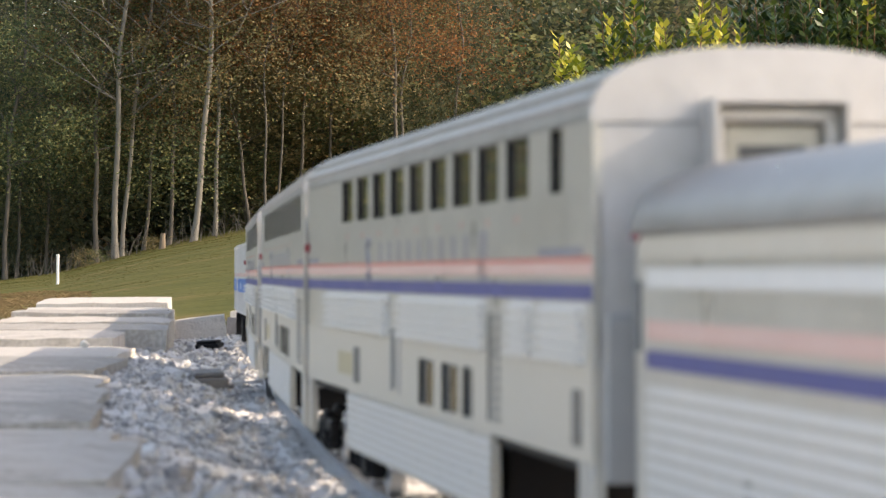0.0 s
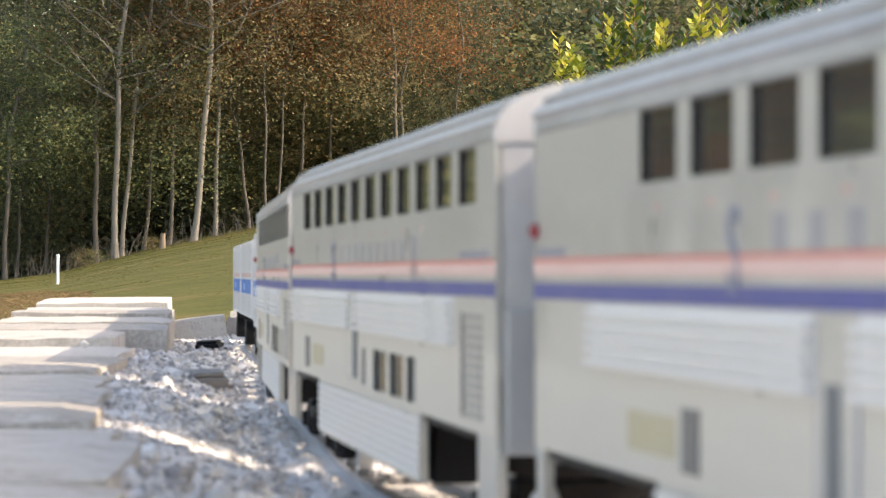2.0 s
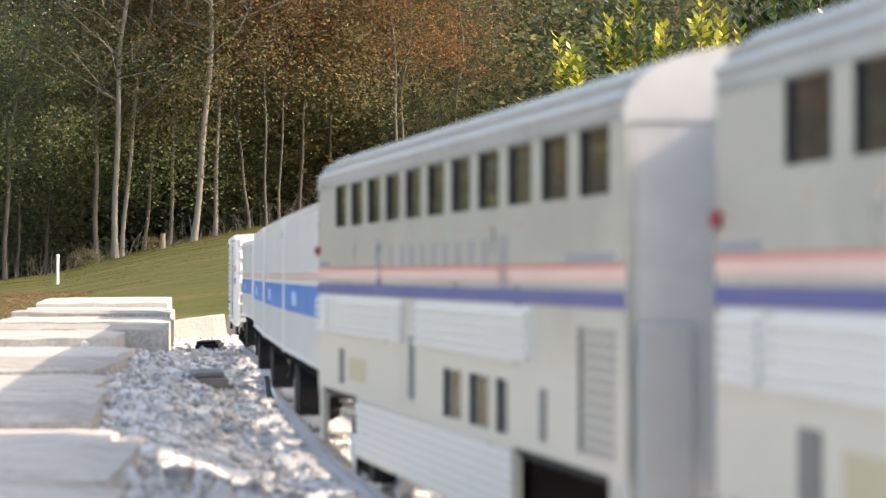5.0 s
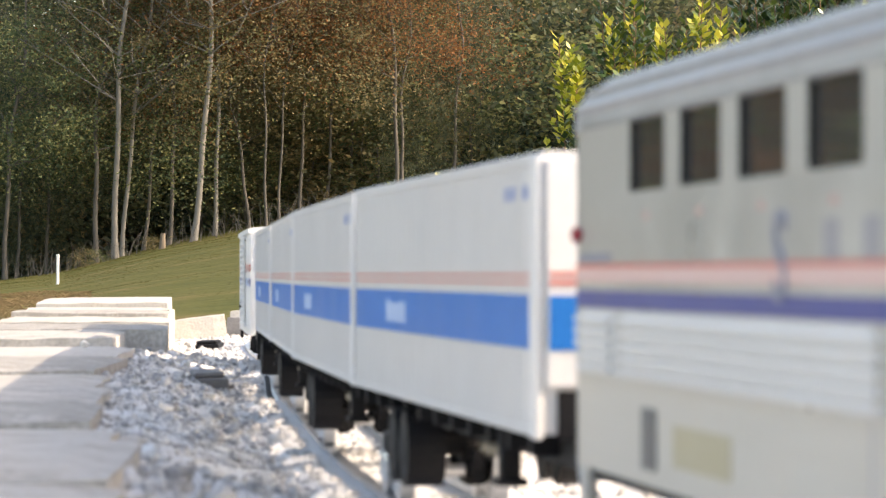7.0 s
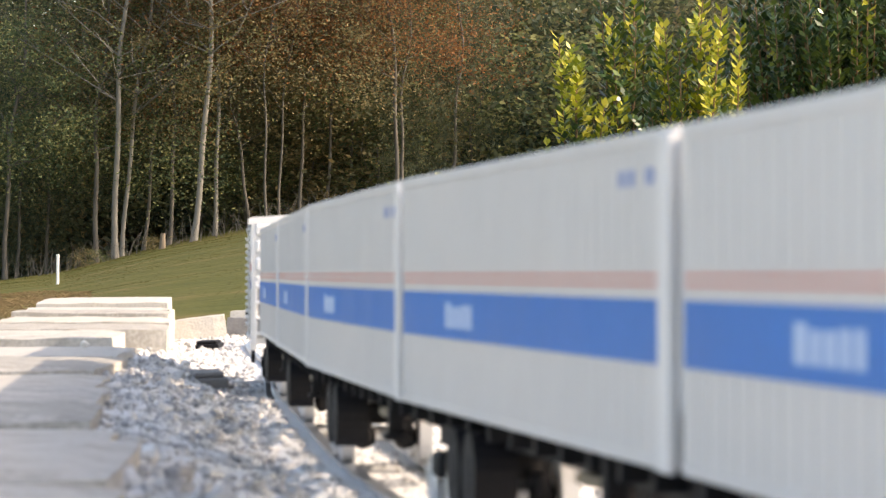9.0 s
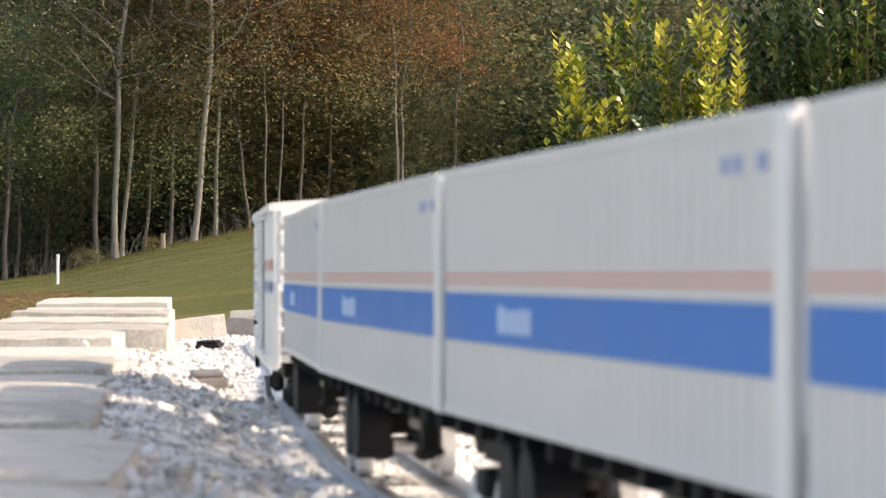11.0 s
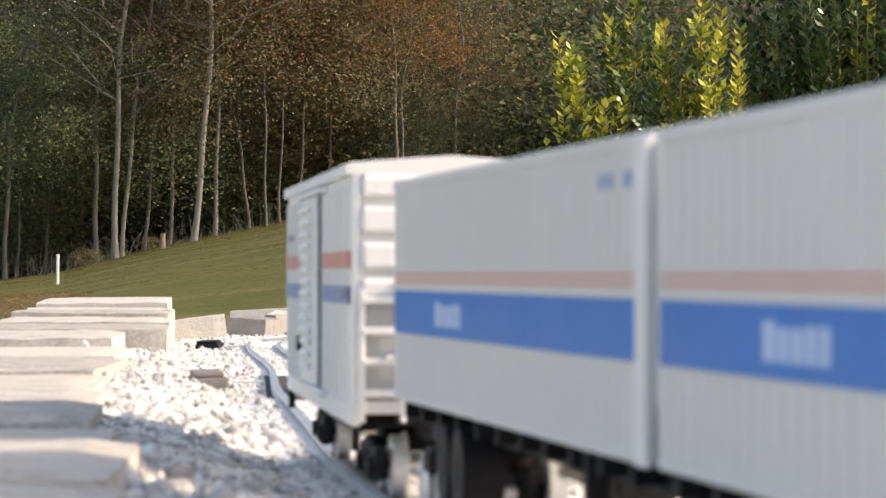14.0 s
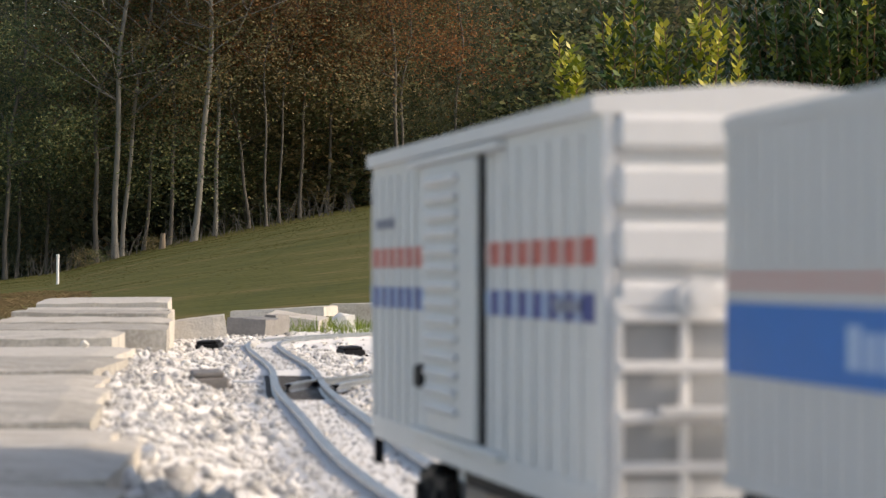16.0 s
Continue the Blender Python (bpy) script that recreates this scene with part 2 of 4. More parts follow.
angles = sorted(set([round(a, 4) for a in np.arange(-180, 180, 10)] + [round(a, 4) for a in np.arange(-30, 30, 2.0)]
                    + [round(a, 4) for a in np.arange(-9, 9, 0.25)]))
radii = [0.0] + list(np.geomspace(1.0, 8, 8)) + list(np.linspace(9, 100, 80)) + list(np.geomspace(110, 3500, 14))
gv, gf = [], []
for r in radii:
    for a in angles:
        x, y = r * math.sin(radians(a)), r * math.cos(radians(a))
        gv.append((x, y, ground_z(x, y)))
na = len(angles)
for i in range(len(radii) - 1):
    for k in range(na):
        k2 = (k + 1) % na
        gf.append((i * na + k, i * na + k2, (i + 1) * na + k2, (i + 1) * na + k))
ground = part_mesh("ground", pymesh("ground", gv, gf, LAWN, True))
tagged(ground, "mown lawn rising to the woods, green with dry brown patches", "lawn", kind="structure")

# ---- ballast, loose stone and track ----
def ballast_z(x, y):
    d, s = off_line(x, y)
    z = -0.010
    if d < -0.05:                      # banked up against the edging blocks
        t = min((-0.05 - d) / 0.13, 1.0)
        z += lerp_list(y, [1.0, 1.4, 3.8, 5.6], [0.018, 0.027, 0.027, 0.004]) * t * t * (3 - 2 * t)
    if d > 0.08:
        z -= 0.03 * min((d - 0.08) / 0.4, 1)
    if abs(d) < 0.05 and not 3.25 < s < 4.1:
        z += 0.0045
    k = min(max((abs(d) - 0.03) / 0.04, 0.15), 1)
    z += k * (0.007 * noise.noise((x * 9, y * 9, 1)) + 0.006 * noise.noise((x * 34, y * 30, 2)) + 0.0045 * noise.noise((x * 90, y * 70, 3)))
    e = max(x - 1.1, -0.75 - x, y - 7.4, -6.4 - y)
    if e > 0:
        z -= 0.14 * min(e / 0.35, 1)
    return z


xs = list(np.linspace(-1.1, -0.45, 14)) + list(np.arange(-0.44, 0.36, 0.008)) + list(np.linspace(0.38, 1.5, 18))
ys = list(np.linspace(-6.8, 0.4, 40)) + list(np.arange(0.42, 3.0, 0.014)) + list(np.arange(3.02, 7.8, 0.03))
bv = [(x, y, ballast_z(x, y)) for y in ys for x in xs]
nx = len(xs)
bf = [(j * nx + i, j * nx + i + 1, (j + 1) * nx + i + 1, (j + 1) * nx + i) for j in range(len(ys) - 1) for i in range(nx - 1)]
ballast = part_mesh("ballast", pymesh("ballast", bv, bf, FINES, True))
tagged(ballast, "bed of pale grey crushed limestone under the track", "gravel bed", kind="structure")


def stone_shape(rng, sub=1):
    """A broken, angular stone: the hull of a few random points."""
    bm = bmesh.new()
    n = 11 if sub == 1 else 22
    for _ in range(n):
        v = Vector((rng.gauss(0, 1), rng.gauss(0, 1), rng.gauss(0, 1))).normalized() * rng.uniform(0.75, 1.1)
        bm.verts.new((v.x, v.y * 0.85, v.z * 0.65))
    r = bmesh.ops.convex_hull(bm, input=bm.verts[:])
    bmesh.ops.delete(bm, geom=[v for v in bm.verts if not v.link_faces], context="VERTS")
    bmesh.ops.triangulate(bm, faces=bm.faces[:])
    bm.verts.index_update()
    co = np.array([v.co[:] for v in bm.verts])
    fc = np.array([[v.index for v in f.verts] for f in bm.faces])
    bm.free()
    return co, fc


rng = random.Random(5)
shapes = [stone_shape(rng) for _ in range(14)]


def rand_rot():
    return np.array(Euler((rng.uniform(-0.6, 0.6), rng.uniform(-0.6, 0.6), rng.uniform(0, 6.28))).to_matrix())


def stone_cloud(name, count, place, size, skip=0.6):
    V, F, base = [], [], 0
    for _ in range(count):
        x, y = place()
        d, s = off_line(x, y)
        if abs(d) < 0.034 and (abs(abs(d) - 0.0243) < 0.007 or rng.random() < skip):
            continue
        if abs(d) < 0.036 and 3.2 < s < 4.2:
            continue
        r = size()
        if abs(d) < 0.05:
            r *= 0.65
        co, fc = shapes[rng.randrange(14)]
        V.append(co @ rand_rot().T * r + np.array((x, y, ballast_z(x, y) + r * 0.12)))
        F.append(fc + base)
        base += len(co)
    V, F = np.concatenate(V), np.concatenate(F)
    me = bpy.data.meshes.new(name)
    me.vertices.add(len(V))
    me.vertices.foreach_set("co", V.astype(np.float32).ravel())
    me.loops.add(len(F) * 3)
    me.loops.foreach_set("vertex_index", F.astype(np.int32).ravel())
    me.polygons.add(len(F))
    me.polygons.foreach_set("loop_start", np.arange(len(F), dtype=np.int32) * 3)
    me.update(calc_edges=True)
    me.materials.append(STONE)
    return new(name, me)


def place_left():
    y = 0.7 + 6.2 * rng.random() ** 1.3
    s0 = lerp_list(y, line_y[I0:I0 + 580], line_x[I0:I0 + 580])
    return s0 - 0.035 - 0.19 * rng.random(), y


def place_far():
    return rng.uniform(-0.55, 0.9), rng.uniform(3.5, 7.3)


def place_right():
    y = rng.uniform(0.5, 5.5)
    return lerp_list(y, line_y[I0:I0 + 580], line_x[I0:I0 + 580]) + rng.uniform(-0.02, 0.35), y


gravel = stone_cloud("gravel", 14000, place_left, lambda: 0.0011 + 0.0045 * rng.random() ** 2.5)
tagged(gravel, "loose broken limestone gravel beside the track", "gravel", kind="stuff")
tagged(stone_cloud("gravel", 420, place_left, lambda: 0.004 + 0.008 * rng.random() ** 2.5), "coarse broken limestone beside the edging blocks", "gravel", kind="stuff")
tagged(stone_cloud("gravel", 5000, place_far, lambda: 0.002 + 0.008 * rng.random() ** 3), "loose white stone round the far curve", "gravel", kind="stuff")
tagged(stone_cloud("gravel", 3500, place_right, lambda: 0.0015 + 0.005 * rng.random() ** 2), "loose white stone between and beyond the rails", "gravel", kind="stuff")


def place_mound():
    y = 0.85 + 2.9 * rng.random() ** 1.4
    return lerp_list(y, line_y[I0:I0 + 580], line_x[I0:I0 + 580]) - 0.032 - 0.15 * rng.random(), y


def place_bed():
    y = 0.9 + 4.6 * rng.random()
    return lerp_list(y, line_y[I0:I0 + 580], line_x[I0:I0 + 580]) + rng.uniform(-0.03, 0.12), y


tagged(stone_cloud("gravel", 30000, place_mound, lambda: 0.0008 + 0.0016 * rng.random() ** 2), "fine crushed stone heaped beside the near rail", "gravel", kind="stuff")
tagged(stone_cloud("gravel", 12000, place_bed, lambda: 0.0013 + 0.0028 * rng.random() ** 2, 0.1), "fine crushed stone between the rails", "gravel", kind="stuff")


def single_stone(x, y, r, z=None, material=STONE, label="pale broken limestone lump lying on the gravel"):
    co, fc = stone_shape(rng, 2)
    me = pymesh("stone", co * r, [tuple(f) for f in fc.tolist()], material)
    ob = new("stone", me)
    ob.matrix_basis = pose(x, y, (ballast_z(x, y) if z is None else z) + r * 0.3, rng.uniform(-20, 20), rng.uniform(-20, 20), rng.uniform(0, 360))
    return tagged(ob, label, "stone", "loose stones")


def rail_mesh(s0, s1, side, fn):
    prof = [(-0.0035, 0), (0.0035, 0), (0.0035, -0.0022), (0.0012, -0.0032), (0.0012, -0.0068), (0.0042, -0.0084), (-0.0042, -0.0084), (-0.0012, -0.0068), (-0.0012, -0.0032), (-0.0035, -0.0022)]
    vs, fs = [], []
    n = len(prof)
    st = np.arange(s0, s1, 0.03)
    for s in st:
        for a, z in prof:
            x, y, h = fn(s, side + a)
            vs.append((x, y, z))
    for i in range(len(st) - 1):
        for k in range(n):
            fs.append((i * n + k, i * n + (k + 1) % n, (i + 1) * n + (k + 1) % n, (i + 1) * n + k))
    return pymesh("rail", vs, fs, RAIL)


def branch_line(s, side=0.0):
    """The diverging route of the turnout: leaves the main line at 3.45 and bears away to the right."""
    x, y, h = on_line(3.35)
    a, R = s / 1.25, 1.25
    cx, cy = x + math.cos(h) * R, y - math.sin(h) * R
    g = h + a
    r = R - side
    return cx - math.cos(g) * r, cy + math.sin(g) * r, g


def track_thing(fn, s0, s1, label, ties=True):
    t = new("track")
    for sd in (-0.0243, 0.0243):
        part_mesh("rail", rail_mesh(s0, s1, sd, fn), t)
    bm = bmesh.new()
    box(bm, -0.034, 0.034, -0.0065, 0.0065, -0.0165, -0.0082, 0.0008)
    me = bpy.data.meshes.new("tie")
    bm.to_mesh(me)
    bm.free()
    me.materials.append(TIE)
    k = s0
    while k < s1 - 0.02:
        x, y, h = fn(k)
        part_mesh("tie", me, t, pose(x, y, 0.0, 0, 0, -math.degrees(h)))
        k += 0.03 if k > -0.5 else 0.12
    return tagged(t, label, "track")


track_thing(on_line, -6.6, 7.9, "curved garden railway track with dull aluminium rails in gravel")
track_thing(branch_line, 0.18, 1.9, "diverging turnout track with black plastic ties")

# ---- edging blocks ----
block_parent = new("edging_wall")
tagged(block_parent, "low wall of pale cast concrete blocks laid side by side", "retaining wall", kind="structure")


def block(name, front, back, x_right, length, top, height, material, parent=None, yaw=0.0, seed=0):
    r = random.Random(seed)
    bm = bmesh.new()
    box(bm, -length, 0, 0, back - front, -height, 0)
    bmesh.ops.subdivide_edges(bm, edges=bm.edges[:], cuts=9, use_grid_fill=True)
    for v in bm.verts:
        n = noise.noise_vector(v.co * 22 + Vector((seed * 3.1, 0, 0)))
        edge = min(abs(v.co.x), abs(v.co.x + length)) < 1e-5 or abs(v.co.z) < 1e-5
        v.co += n * (0.0014 if edge else 0.0010)
        if v.co.z > -0.004 and (v.co.y < 0.004 or v.co.y > back - front - 0.004 or v.co.x > -0.004):
            v.co.z -= 0.003 + 0.002 * n.y
    ob = part(name, bm, material, parent)
    ob.matrix_basis = pose(x_right, front, top, r.uniform(-0.5, 0.5), r.uniform(-0.6, 0.6), yaw + r.uniform(-1.5, 1.5))
    return ob


ROWS = [(0.55, 0.80, -0.085, 0.028), (0.805, 1.08, -0.098, 0.029), (1.085, 1.36, -0.118, 0.030), (1.37, 1.71, -0.134, 0.030), (1.72, 1.935, -0.172, 0.0295),
        (1.945, 2.20, -0.200, 0.030), (2.22, 2.52, -0.228, 0.0295), (2.54, 2.92, -0.260, 0.031), (2.93, 3.43, -0.298, 0.030), (3.46, 3.85, -0.332, 0.034),
        (3.86, 4.28, -0.372, 0.040), (4.30, 4.72, -0.346, 0.045), (4.74, 5.15, -0.378, 0.048), (5.18, 5.66, -0.415, 0.053), (5.68, 6.15, -0.452, 0.057), (6.17, 6.75, -0.495, 0.0605)]
for i, (a, b, xr, top) in enumerate(ROWS):
    block("block", a + 0.004, b - 0.004, xr, 0.235, top + 0.0026 * math.sin(i * 2.6), 0.085, CONCRETE, block_parent, 3.0, i)


def loose_block(x, y, z, w, depth, h, rx, ry, rz, material, label, category="block"):
    """A cast block or slab of the far edging; x, y is the middle of its near edge, z its foot."""
    bm = bmesh.new()
    box(bm, -w / 2, w / 2, 0, depth, 0, h)
    bmesh.ops.subdivide_edges(bm, edges=bm.edges[:], cuts=4, use_grid_fill=True)
    for v in bm.verts:
        v.co += noise.noise_vector(v.co * 35 + Vector((x * 9, y, z))) * 0.0022
    ob = part("concrete_" + category, bm, material)
    ob.matrix_basis = pose(x, y, z, rx, ry, rz)
    return tagged(ob, label, category, "far edging blocks")


loose_block(-0.435, 6.16, -0.034, 0.104, 0.16, 0.066, 0, -8, 4, CONCRETE, "tilted pale concrete edging block beyond the gravel")
loose_block(-0.372, 6.45, -0.03, 0.075, 0.16, 0.058, 0, 3, -14, SHADEDSLAB, "concrete edging block coloured dark for the shadow on it")
loose_block(-0.333, 6.62, -0.03, 0.022, 0.12, 0.062, 0, 0, -10, SHADEDSLAB, "narrow dark concrete piece set on edge")
loose_block(-0.350, 7.25, 0.016, 0.20, 0.22, 0.022, 0, -3, -6, CONCRETE, "flat pale concrete slab at the lawn's edge", "slab")
loose_block(-0.310, 6.95, -0.024, 0.11, 0.12, 0.048, 3, 7, -8, CONCRETE, "broken pale concrete wedge in the grass", "slab")
loose_block(-0.135, 8.1, -0.02, 0.26, 0.2, 0.062, 0, -1, 0, CONCRETE, "long pale concrete edging block by the lawn")
loose_block(0.12, 8.05, -0.03, 0.22, 0.2, 0.062, 0, 1, 6, CONCRETE, "long pale concrete edging block by the lawn")

# ---- train ----
REAR_LABEL = "black four-wheel bogie with bright steel wheels"


def wheelset_mesh():
    bm = bmesh.new()
    cyl(bm, (0, -0.028, 0), (0, 0.028, 0), 0.003, seg=8)
    for sg in (-1, 1):
        cyl(bm, (0, sg * 0.0205, 0), (0, sg * 0.0268, 0), 0.0155, seg=24)
        cyl(bm, (0, sg * 0.0190, 0), (0, sg * 0.0205, 0), 0.0172, seg=24)
        cyl(bm, (0, sg * 0.0268, 0), (0, sg * 0.0276, 0), 0.0125, 0.0105, seg=24)
        for k in range(5):                       # raised spokes, so that the turning shows
            a = k * 2 * math.pi / 5
            cyl(bm, (0, sg * 0.0277, 0), (0.0105 * math.cos(a), sg * 0.0277, 0.0105 * math.sin(a)), 0.0011, seg=5)
    me = bpy.data.meshes.new("wheelset")
    bm.to_mesh(me)
    bm.free()
    me.materials.append(STEEL)
    return me


WHEELSET = wheelset_mesh()
WHEELSETS = []


def bogie(parent, u, base=0.03, frame_at=0.0325):
    bm = bmesh.new()
    for sg in (-1, 1):
        y0 = sg * frame_at
        box(bm, -base - 0.012, base + 0.012, y0 - 0.003, y0 + 0.003, 0.017, 0.026, 0.0012)
        box(bm, -0.013, 0.013, y0 - 0.0035, y0 + 0.0035, 0.007, 0.030, 0.0015)
        for w in (-base, base):
            box(bm, w - 0.008, w + 0.008, y0 - 0.004, y0 + 0.004, 0.009, 0.022, 0.0015)
            cyl(bm, (w, y0 - 0.006, 0.0155), (w, y0 + 0.006, 0.0155), 0.005, seg=10)
        for k in (-0.006, 0, 0.006):
            cyl(bm, (k, y0 + sg * 0.002, 0.010), (k, y0 + sg * 0.002, 0.024), 0.0022, seg=8)
    box(bm, -0.012, 0.012, -0.03, 0.03, 0.022, 0.034, 0.002)
    b = part("bogie", bm, BLACK, parent, REAR_LABEL)
    b.matrix_basis = pose(u, 0, 0)
    for w in (-base, base):
        WHEELSETS.append(part_mesh("wheelset", WHEELSET, b, pose(w, 0, 0.0158), "bright steel wheels on an axle"))
        WHEELSETS[-1]["spin_at"] = w
    return b


def letter_mesh(text, size):
    cu = bpy.data.curves.new("lettering", "FONT")
    cu.body, cu.size, cu.extrude, cu.align_x = text, size, 0.0004, "CENTER"
    ob = bpy.data.objects.new("lettering", cu)
    me = bpy.data.meshes.new_from_object(ob)
    bpy.data.objects.remove(ob)
    me.materials.clear()
    me.materials.append(LETTER)
    return me


def roof_arch(bm, u0, u1, half, z_eave, z_top, ribs=0, power=2.6):
    n = 48
    ring = []
    for k in range(n + 1):
        a = math.pi * k / n
        c, s = math.cos(a), math.sin(a)
        y = half * math.copysign(abs(c) ** (2 / power), c)
        z = z_eave + (z_top - z_eave) * abs(s) ** (2 / power)
        if ribs and 3 <= k <= n - 3 and k % 4 in (0, 1):
            y, z = y + c * ribs, z + s * ribs
        ring.append((y, z))
    va = [bm.verts.new((u0, y, z)) for y, z in ring]
    vb = [bm.verts.new((u1, y, z)) for y, z in ring]
    for k in range(n):
        bm.faces.new((va[k], va[k + 1], vb[k + 1], vb[k]))
    bm.faces.new(va)
    bm.faces.new(vb[::-1])
    bm.faces.new((va[0], vb[0], vb[-1], va[-1]))
    bmesh.ops.recalc_face_normals(bm, faces=bm.faces[:])


def both(y0, y1):
    return ((-y1, -y0), (y0, y1))


def row_of(start, pitch, count, width=0.049):
    return [(start + pitch * i, start + pitch * i + width) for i in range(count)]


COACHES = {
    "M": dict(ends=(-0.432, 0.443), upper=row_of(-0.2575, 0.0666, 9) + [(0.3665, 0.3898)], lower=[(0.040, 0.087), (0.110, 0.157), (0.169, 0.195)],
              ribs=[(-0.330, -0.0624), (-0.0228, 0.228), (0.285, 0.333), (0.348, 0.43)], patch=(-0.2734, -0.2100), door_window=(-0.050, -0.037),
              slots=[(-0.200, -0.180), (0.410, 0.424)], louvre=(0.242, 0.262)),
    "P": dict(ends=(-0.412, 0.466), upper=row_of(-0.3292, 0.0695, 11), lower=[(0.058, 0.113), (0.128, 0.181), (0.196, 0.224)],
              ribs=[(-0.400, -0.352), (-0.340, -0.056), (-0.020, 0.280), (0.292, 0.3513)], patch=(-0.2680, -0.2030), door_window=(-0.034, -0.0175),
              slots=[(-0.3126, -0.2900), (0.010, 0.020)], louvre=(0.383, 0.432)),
    "Q": dict(ends=(-0.408, 0.444), upper=row_of(-0.3237, 0.0694, 11), lower=[(0.070, 0.120), (0.140, 0.188), (0.205, 0.230)],
              ribs=[(-0.3988, -0.345), (-0.3325, -0.0475), (-0.0068, 0.28)], patch=(-0.2620, -0.1930), door_window=(-0.0314, -0.0177),
              slots=[(-0.3040, -0.2850), (0.30, 0.31)], louvre=(0.377, 0.428)),
}


def superliner(spec):
    """Two-storey coach. +x runs ahead, the rail heads are at z = 0. spec: its ends, windows and side fittings."""
    car = new("double_deck_coach")
    R, F = spec["ends"]
    H = 0.0535
    part("underframe", boxes((R + 0.004, F - 0.004, -0.0507, 0.0507, 0.052, 0.158), (-0.23, 0.23, -0.045, 0.045, 0.026, 0.052)), BLACK, car, "dark interior and underframe")
    bm = bmesh.new()
    roof_arch(bm, R, F, H + 0.0002, 0.1578, 0.1780, 0.0016)
    part("roof", bm, ROOFGREY, car, "ribbed silver roof")
    upper, lower = spec["upper"], spec["lower"]
    glass = boxes((0, 1, -0.0002, 0.0002, 0, 1))
    gm = bpy.data.meshes.new("window_pane")
    glass.to_mesh(gm)
    glass.free()
    gm.materials.append(GLASS)
    am = gm.copy()
    am.materials.clear()
    am.materials.append(AMBERGLASS)
    for sg in (-1, 1):
        def strip(*rows, bevel=0.0, y0=0.0508, y1=0.0535):
            a, b = (y0, y1) if sg > 0 else (-y1, -y0)
            return boxes(*[(r[0], r[1], a, b, r[2], r[3]) for r in rows], bevel=bevel)

        def rows_of(*rows, y0=0.0508, y1=0.0535):
            a, b = (y0, y1) if sg > 0 else (-y1, -y0)
            return [(r[0], r[1], a, b, r[2], r[3]) for r in rows]
        edges = [R] + [e for w in upper for e in w] + [F]
        each("window_post", rows_of(*[(edges[i], edges[i + 1], 0.1372, 0.1576) for i in range(0, len(edges), 2)]), SILVER, car, "silver window posts")
        part("waist_panel", strip((R, F, 0.0835, 0.1372)), SILVER, car, "smooth silver side panel")
        edges = [R] + [e for w in lower for e in w] + [F]
        # the gravel's warm reflection is put into this panel's colour
        each("lower_panel", rows_of(*[(edges[i], edges[i + 1], 0.0585, 0.0775) for i in range(0, len(edges), 2)], (R, F, 0.0555, 0.0585), (R, F, 0.0775, 0.0835)), BEIGE, car, "silver lower panel, tinted beige for the gravel it reflects")
        for a, b in upper:
            part_mesh("window_pane", gm, car, Matrix.Translation((a, sg * 0.0516, 0.1372)) @ Matrix.Diagonal((b - a, 1, 0.0204, 1)), "dark reflective window")
        for a, b in lower:
            part_mesh("window_pane", am, car, Matrix.Translation((a, sg * 0.05105, 0.0585)) @ Matrix.Diagonal((b - a, 1, 0.019, 1)), "amber curtained window")
        each("window_reveal", rows_of(*[(p, p + 0.008, 0.0585, 0.0775) for p, r in lower], y0=0.0508, y1=0.0516), RUBBER, car, "dark window reveal")
        each("window_reveal", rows_of(*[(p, p + 0.0008, 0.1374, 0.1574) for p, r in upper], y0=0.0519, y1=0.0534), BLACK, car, "black window reveal")
        each("window_reveal", rows_of(*[(p, p + 0.0008, 0.0587, 0.0773) for p, r in lower], y0=0.0517, y1=0.0534), BLACK, car, "black window reveal")
        each("window_lintel", rows_of(*[(p + 0.008, r, 0.0762, 0.0775) for p, r in lower], y0=0.0508, y1=0.0516), RUBBER, car, "dark window lintel")
        each("door_window", rows_of((*spec["door_window"], 0.062, 0.088), y0=0.0535, y1=0.0542), RUBBER, car, "dark narrow door window")
        each("corner_slot", rows_of(*[(p, q2, 0.060, 0.077) for p, q2 in spec["slots"]], y0=0.0535, y1=0.0541), HOUSING, car, "grey-brown slot")
        part("red_stripe", strip((R, F, 0.1115, 0.1168), y0=0.0535, y1=0.0538), PALERED, car, "faded red stripe")
        part("red_line", strip((R, F, 0.1158, 0.1170), y0=0.0535, y1=0.0540), RED, car, "thin red line")
        part("blue_stripe", strip((R, F, 0.1040, 0.1090), y0=0.0535, y1=0.0539), NAVY, car, "dark blue stripe")
        for a, b in spec["ribs"]:
            part("ribbed_panel", strip((a, b, 0.0846, 0.1032), y0=0.0535, y1=0.0538), RIBBED, car, "white ribbed panel")
            ribs = [(a, b, 0.0852 + 0.0036 * k, 0.0852 + 0.0036 * k + 0.0018) for k in range(5)]
            each("rib", rows_of(*ribs, y0=0.0538, y1=0.0562), RIBBED, car, "white pressed rib")
        part("door", strip((-0.058, -0.024, 0.062, 0.1035), y0=0.0535, y1=0.0539), SILVER, car, "silver side door")
        each("door_seam", rows_of((-0.060, -0.058, 0.060, 0.1035), (-0.024, -0.022, 0.060, 0.1035), y0=0.0535, y1=0.0537), LETTER, car, "door seam")
        part("louvre_door", strip((spec["louvre"][0] - 0.006, spec["louvre"][0] - 0.001, 0.060, 0.098), y0=0.0535, y1=0.0540), BLACK, car, "dark open door edge")
        each("slat", rows_of(*[(*spec["louvre"], 0.0605 + 0.0035 * k, 0.0605 + 0.0035 * k + 0.002) for k in range(11)], y0=0.0535, y1=0.0543), ROOFGREY, car, "grey louvred vent")
